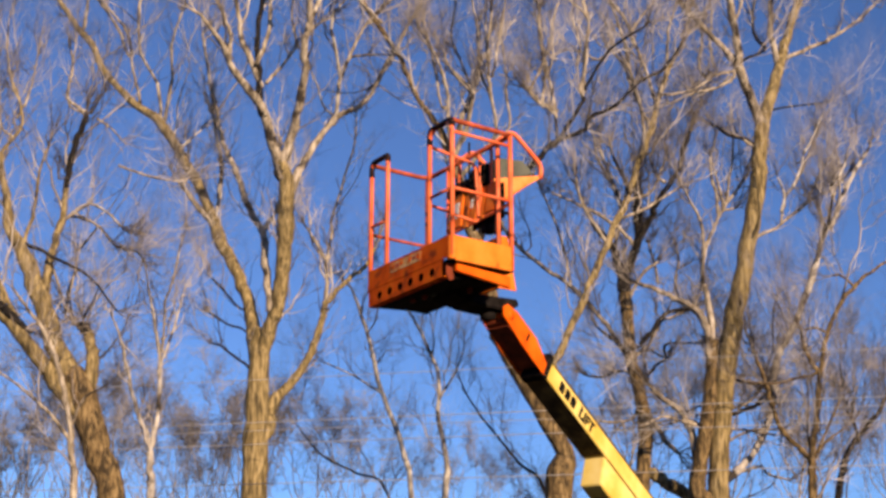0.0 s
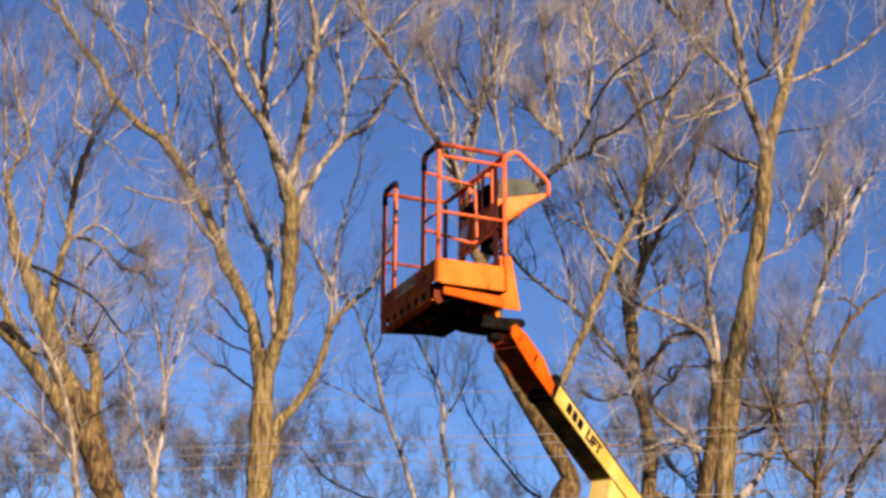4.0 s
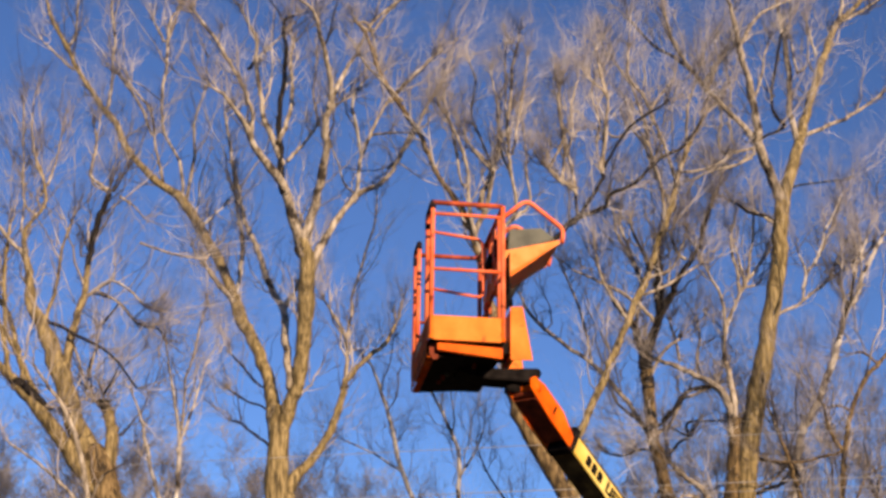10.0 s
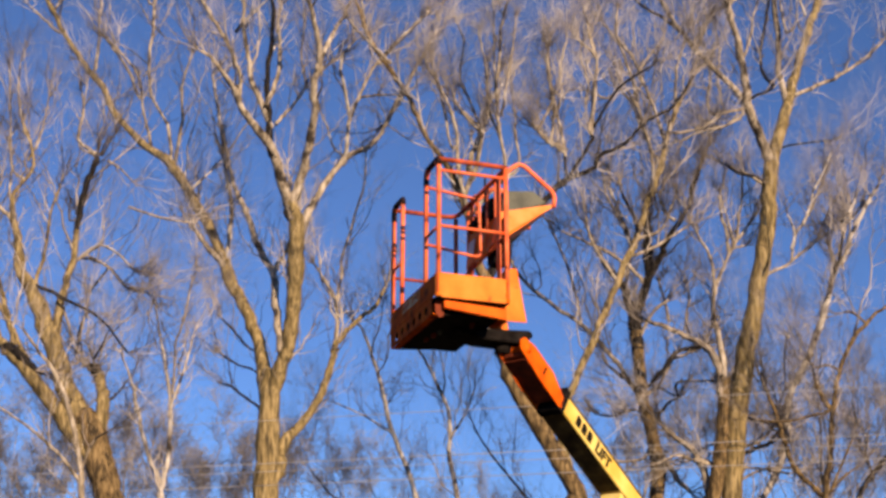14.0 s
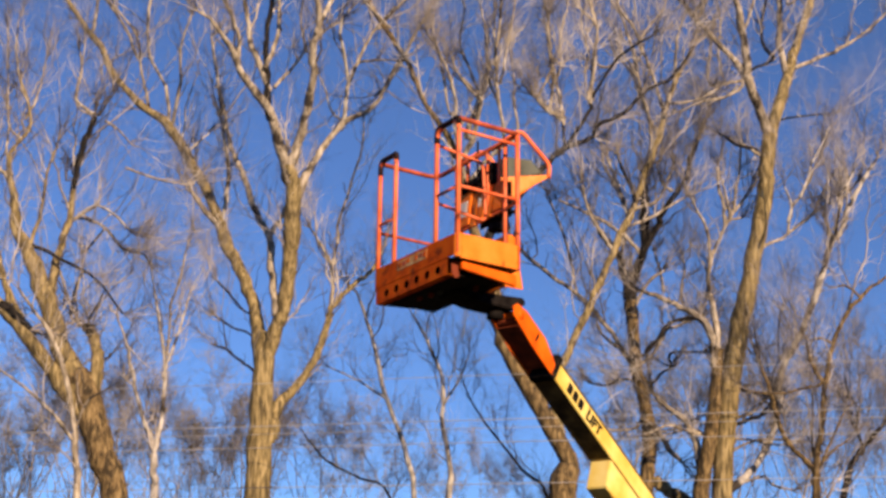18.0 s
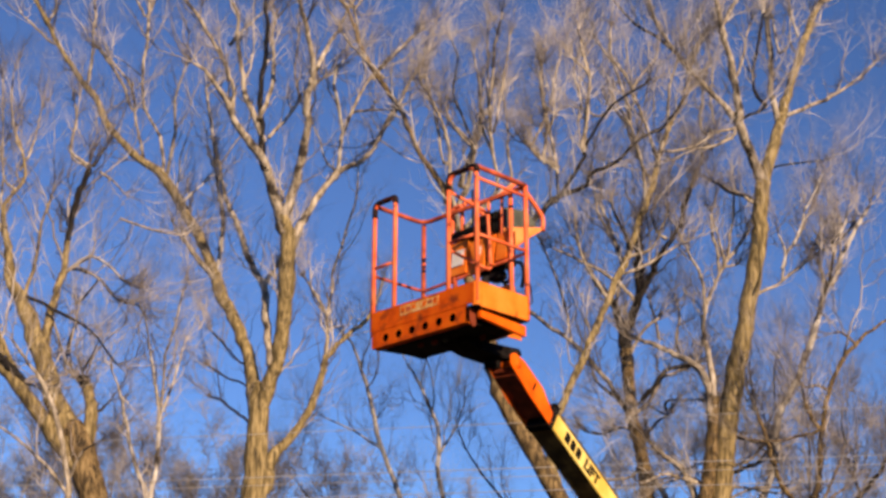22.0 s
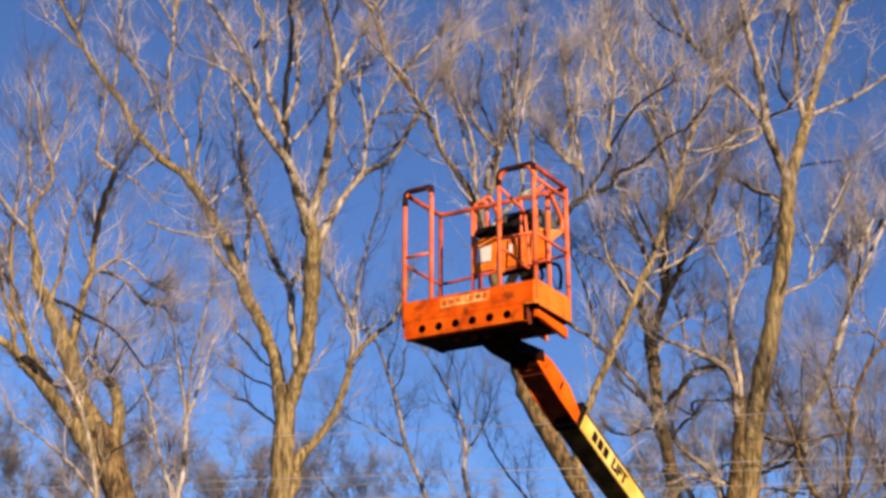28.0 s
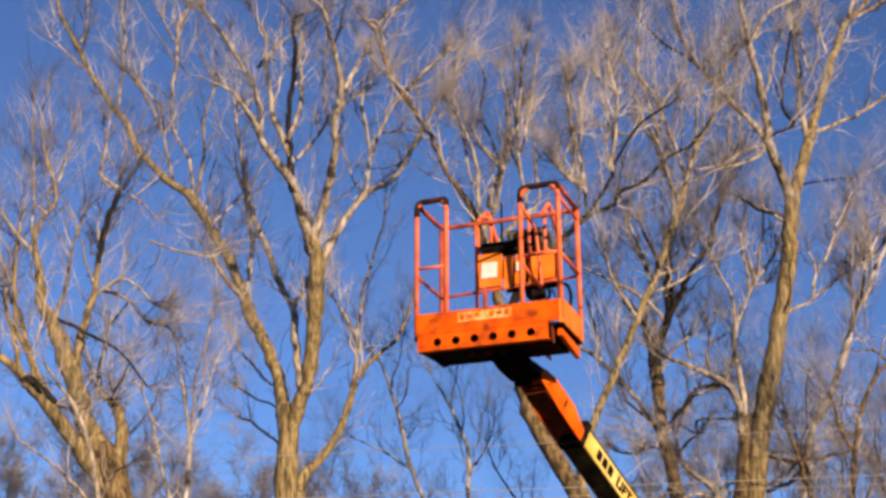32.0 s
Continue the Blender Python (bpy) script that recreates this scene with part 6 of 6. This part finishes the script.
    rail("rail_loop", [(ax, fy, -0.2), (ax, fy, TOP), (bx, fy, TOP), (bx, fy, -0.2)], 0.10, label="bent orange tube loop beside the gate")
    rail("rail_loop", [(dx, fy, -0.2), (dx, fy, TOP), (ex, fy, TOP), (ex, fy, -0.2)], 0.14, label="bent orange tube loop beside the gate")
    for a, b, q in ((ax, bx, 0.10), (dx, ex, 0.14)):
        bar = [(a, fy, TOP - 0.16), (a, fy, TOP), (b, fy, TOP), (b, fy, TOP - 0.07)]
        rail("worn_sleeve", bar, q * 0.99, R + 0.005, "dark worn sleeve over the loop's top", WORN)
    rail("mid_rail", [(ax, fy, mid), (bx, fy, mid)], r=0.016)
    rail("mid_rail", [(dx, fy, mid), (ex, fy, mid)], r=0.016)
    # Rear posts and rails get the darker red in place of shade.
    rail("post", [(ax, by, -0.2), (ax, by, TOP - 0.04)], surface=SHADED_SHABBY)
    rail("post", [(ex, by, -0.2), (ex, by, TOP - 0.01)])
    rail("post", [(ax + 0.48, by, -0.2), (ax + 0.48, by, mid)], surface=SHADED_SHABBY)
    rail("post", [(0.48, by, -0.2), (0.48, by, TOP - 0.02)])
    rail("top_rail", [(ax, fy + 0.02, TOP - 0.02), (ax, by, TOP - 0.02), (ex, by, TOP - 0.02)], 0.12, surface=SHADED_SHABBY)
    rail("mid_rail", [(ax, fy, mid - 0.08), (ax, by, mid - 0.08), (ex, by, mid - 0.02)], 0.10, 0.017, surface=SHADED_SHABBY)
    rail("top_rail", [(ex, fy, TOP - 0.01), (ex, by, TOP - 0.01)], surface=SHADED_SHABBY)
    rail("top_rail", [(ex, fy, TOP - 0.13), (ex, by, TOP - 0.13)], r=0.017)
    rail("mid_rail", [(ex, fy, mid), (ex, by, mid)], r=0.017)
    # gate swung inwards on its post
    g = tube([(dx, fy + 0.03, 0.42), (dx + 0.04, by - 0.14, 0.33), (dx - 0.01, by - 0.14, 0.98), (dx, fy + 0.03, 1.04)], 0.016, 0.08)
    smooth(part("gate", g, RAIL, platform, "orange tube gate swung inwards"))
    # control console over the rear rail, a little off the middle
    before = set(platform.children)
    part("console_panel", plate([(by - 0.03, 0.46), (by + 0.02, 0.46), (by + 0.06, 0.84), (by + 0.01, 0.84)], 0, -0.37, 0.27, 0.004), ORANGE, platform, "orange control panel")
    part("paper_sheet", plate([(by - 0.033, 0.56), (by - 0.028, 0.56), (by - 0.009, 0.735), (by - 0.014, 0.735)], 0, -0.31, 0.17, 0), PAPER, platform, "white notice sheet")
    part("paper_sheet", plate([(by - 0.030, 0.60), (by - 0.025, 0.60), (by - 0.012, 0.70), (by - 0.017, 0.70)], 0, 0.07, 0.04, 0), PAPER, platform)
    part("console_backing", box(-0.08, 0.47, by + 0.105, by + 0.118, 0.42, 0.80, 0.002), BLACK, platform, "black backing behind the control panels")
    for a, b, low in ((-0.075, 0.012, 0.42), (0.045, 0.150, 0.46), (0.200, 0.285, 0.44), (0.315, 0.470, 0.48)):
        part("console_panel", plate([(by - 0.025, low), (by + 0.015, low), (by + 0.06, 0.80), (by + 0.02, 0.80)], 0, a, b - a, 0.004), ORANGE, platform)
    part("console_box", plate([(by + 0.12, 0.86), (by + 0.62, 1.04), (by + 0.48, 1.16), (by + 0.14, 1.12)], 0, -0.08, 0.41, 0.008), GREY, platform, "grey-green control console cover")
    part("console_floor", plate([(by + 0.10, 0.60), (by + 0.12, 0.58), (by + 0.66, 0.99), (by + 0.64, 1.01)], 0, -0.33, 0.66, 0.002), ORANGE, platform)
    part("control_box", box(-0.33, 0.08, by - 0.03, by + 0.20, 0.85, 0.955, 0.02), BLACK, platform, "black control box")
    part("dark_cover", box(0.03, 0.30, by - 0.005, by + 0.13, 0.81, 1.05, 0.025), BLACK, platform, "black cover beside the controls")
    for k in range(4):
        x = -0.28 + 0.085 * k
        smooth(part("control_lever", tube([(x, by + 0.06, 0.93), (x, by + 0.04, 1.04)], 0.009, sides=8), BLACK, platform))
    for x in (0.335, -0.355):
        part("side_plate", plate([(by + 0.04, 0.57), (by + 0.04, 0.86), (by + 0.67, 1.03), (by + 0.67, 0.99)], 0, x, 0.012, 0.003), GLARE_ORANGE, platform, "triangular orange side plate paled by painted sun glare")
        rail("console_guard", [(x + 0.006, by, TOP - 0.03), (x + 0.006, by + 0.32, TOP + 0.25), (x + 0.006, by + 0.71, TOP - 0.06), (x + 0.006, by + 0.69, 1.0)], 0.09)
    rail("console_post", [(-0.37, by, -0.1), (-0.37, by, TOP - 0.02)], r=0.018)
    rail("console_arch", [(-0.37, by + 0.045, 0.42), (-0.37, by + 0.045, TOP + 0.06), (-0.22, by + 0.045, TOP + 0.06), (-0.22, by + 0.045, 0.9)], 0.07, 0.022, "orange tube arch over the controls")
    rail("console_post", [(0.21, by, mid), (0.21, by, TOP - 0.02)], r=0.018)
    rail("console_post", [(0.37, by + 0.03, mid), (0.37, by + 0.03, TOP + 0.02)], r=0.018)
    rail("antenna", [(-0.12, by + 0.1, 0.95), (-0.12, by + 0.1, TOP + 0.22)], r=0.012, surface=BLACK)
    for x, yy, low in ((-0.30, Y0 + 0.22, -0.405), (-0.12, Y0 + 0.24, -0.41), (0.30, Y0 + 0.5, -0.40)):
        part("lug", box(x, x + 0.06, yy, yy + 0.04, low, -0.35, 0.006), DULL_RED, platform, "dull red lug under the deck")
    part("lug", box(0.02, 0.075, Y0 + 0.26, Y0 + 0.30, -0.41, -0.37, 0.006), GREY, platform, "pale lug under the deck")
    for xa, xb, drop in ((0.24, 0.36, 0.30), (0.14, 0.24, 0.33)):
        hose = spline([(xa, by + 0.1, 0.50, 0.015), (xa - 0.01, by + 0.14, drop + 0.05, 0.016), ((xa + xb) / 2, by + 0.16, drop, 0.016), (xb + 0.01, by + 0.14, drop + 0.05, 0.016), (xb, by + 0.08, 0.50, 0.015)], 6)
        smooth(part("hose", sweep(bmesh.new(), hose, 8), BLACK, platform, "black hose loop"))
    arch = spline([(0.30, by + 0.08, 0.36, 0.018), (0.36, by + 0.09, 0.43, 0.018), (0.46, by + 0.1, 0.455, 0.018), (0.57, by + 0.09, 0.42, 0.018), (0.61, by + 0.08, 0.30, 0.018), (0.60, by + 0.06, 0.15, 0.018)], 6)
    smooth(part("hose", sweep(bmesh.new(), arch, 8), BLACK, platform, "black hose arching beside the controls"))
    part("hose_clamp", box(0.16, 0.34, by + 0.03, by + 0.14, 0.31, 0.40, 0.015), BLACK, platform, "black clamp gathering the hoses")
    for ob in platform.children:
        if ob not in before:
            ob.data.transform(Matrix.Translation((-0.037, 0, 0)))
    # faded lettering strip, now plain bars
    part("label_panel", box(-0.355, 0.195, Y0 - 0.003, Y0 - 0.0005, -0.125, -0.03, 0), DECAL, platform, "faded yellow label panel")
    for k in range(7):
        if k == 3:
            continue
        x = -0.335 + k * 0.076
        part("faded_bar", box(x, x + 0.045 + 0.012 * (k % 2), Y0 - 0.0055, Y0 - 0.0032, -0.105 + 0.008 * (k % 3), -0.05 - 0.006 * (k % 2), 0), SHADED_SHABBY if k % 2 else RUSTY, platform)
    return platform


def chassis_parts(lift):
    """Plain carrier below the boom."""
    c = HINGE
    part("turntable", box(c.x - 0.7, c.x + 0.9, c.y - 0.6, c.y + 0.9, 0.95, 1.42, 0.04), YELLOW, lift)
    part("hinge_bracket", box(c.x - 0.28, c.x + 0.28, c.y - 0.28, c.y + 0.28, 1.4, 1.75, 0.03), YELLOW, lift)
    part("chassis", box(c.x - 0.75, c.x + 0.75, c.y - 1.3, c.y + 1.3, 0.45, 0.93, 0.03), YELLOW, lift)
    for sx in (-0.95, 0.95):
        for sy in (-1.0, 1.0):
            wheel = sweep(bmesh.new(), [(c.x + sx - 0.16, c.y + sy, 0.45, 0.40), (c.x + sx - 0.13, c.y + sy, 0.45, 0.46), (c.x + sx + 0.13, c.y + sy, 0.45, 0.46), (c.x + sx + 0.16, c.y + sy, 0.45, 0.40)], 28)
            wheel = part("wheel", wheel, RUBBER, lift, "black tyre")
            side = 0.163 if sx > 0 else -0.163
            part("rim", tube([(c.x + sx + side * 0.9, c.y + sy, 0.45), (c.x + sx + side * 1.08, c.y + sy, 0.45)], 0.24, sides=20), YELLOW, wheel, "yellow rim")


lift = tagged(new("boom_lift"), "yellow boom lift raising an orange work platform", "boom lift")
chassis_parts(lift)
boom = boom_parts(lift)
platform = platform_parts(lift)


# ---- what moves ----
def motions():
    # seconds, turn of the platform, sway to the side and upwards
    rows = [
        (0, 56.2, -0.031, -0.023), (2, 62.8, -0.008, -0.020), (5, 69.4, -0.006, 0.005), (8, 78.5, 0.015, 0.014),
        (9.5, 82.4, 0.011, 0.029), (11, 82.4, 0.012, 0.031), (13, 75.6, 0.012, 0.030), (16, 63.4, -0.005, 0.058),
        (18, 57.2, -0.018, 0.062), (20, 51.8, -0.014, 0.052), (22, 46.2, 0.002, 0.053), (24, 41.0, 0.005, 0.053),
        (26.5, 34.7, 0.000, 0.064), (28, 30.6, 0.006, 0.078), (30, 25.0, 0.012, 0.084), (32, 20.0, 0.006, 0.088),
    ]
    flat = Vector((BOOM_Y.x, BOOM_Y.y, 0)).length * REACH
    rest = boom.matrix_basis.copy()
    arm, deck = [], []
    for t, turn, dx, dz in rows:
        swing = Matrix.Rotation(dx / (HINGE.y - TIP.y), 4, "Z") @ Matrix.Rotation((dz - 0.025) / flat, 4, BOOM_X)
        arm.append((t, Matrix.Translation(HINGE) @ swing @ Matrix.Translation(-HINGE) @ rest))
        deck.append((t, pose(PIVOT.x + dx, PIVOT.y, PIVOT.z + dz, 0, 0, -turn) @ pose(0, 0, 0, -0.35, -1.0, 0)))
    walk(boom, arm)
    walk(platform, deck)


motions()
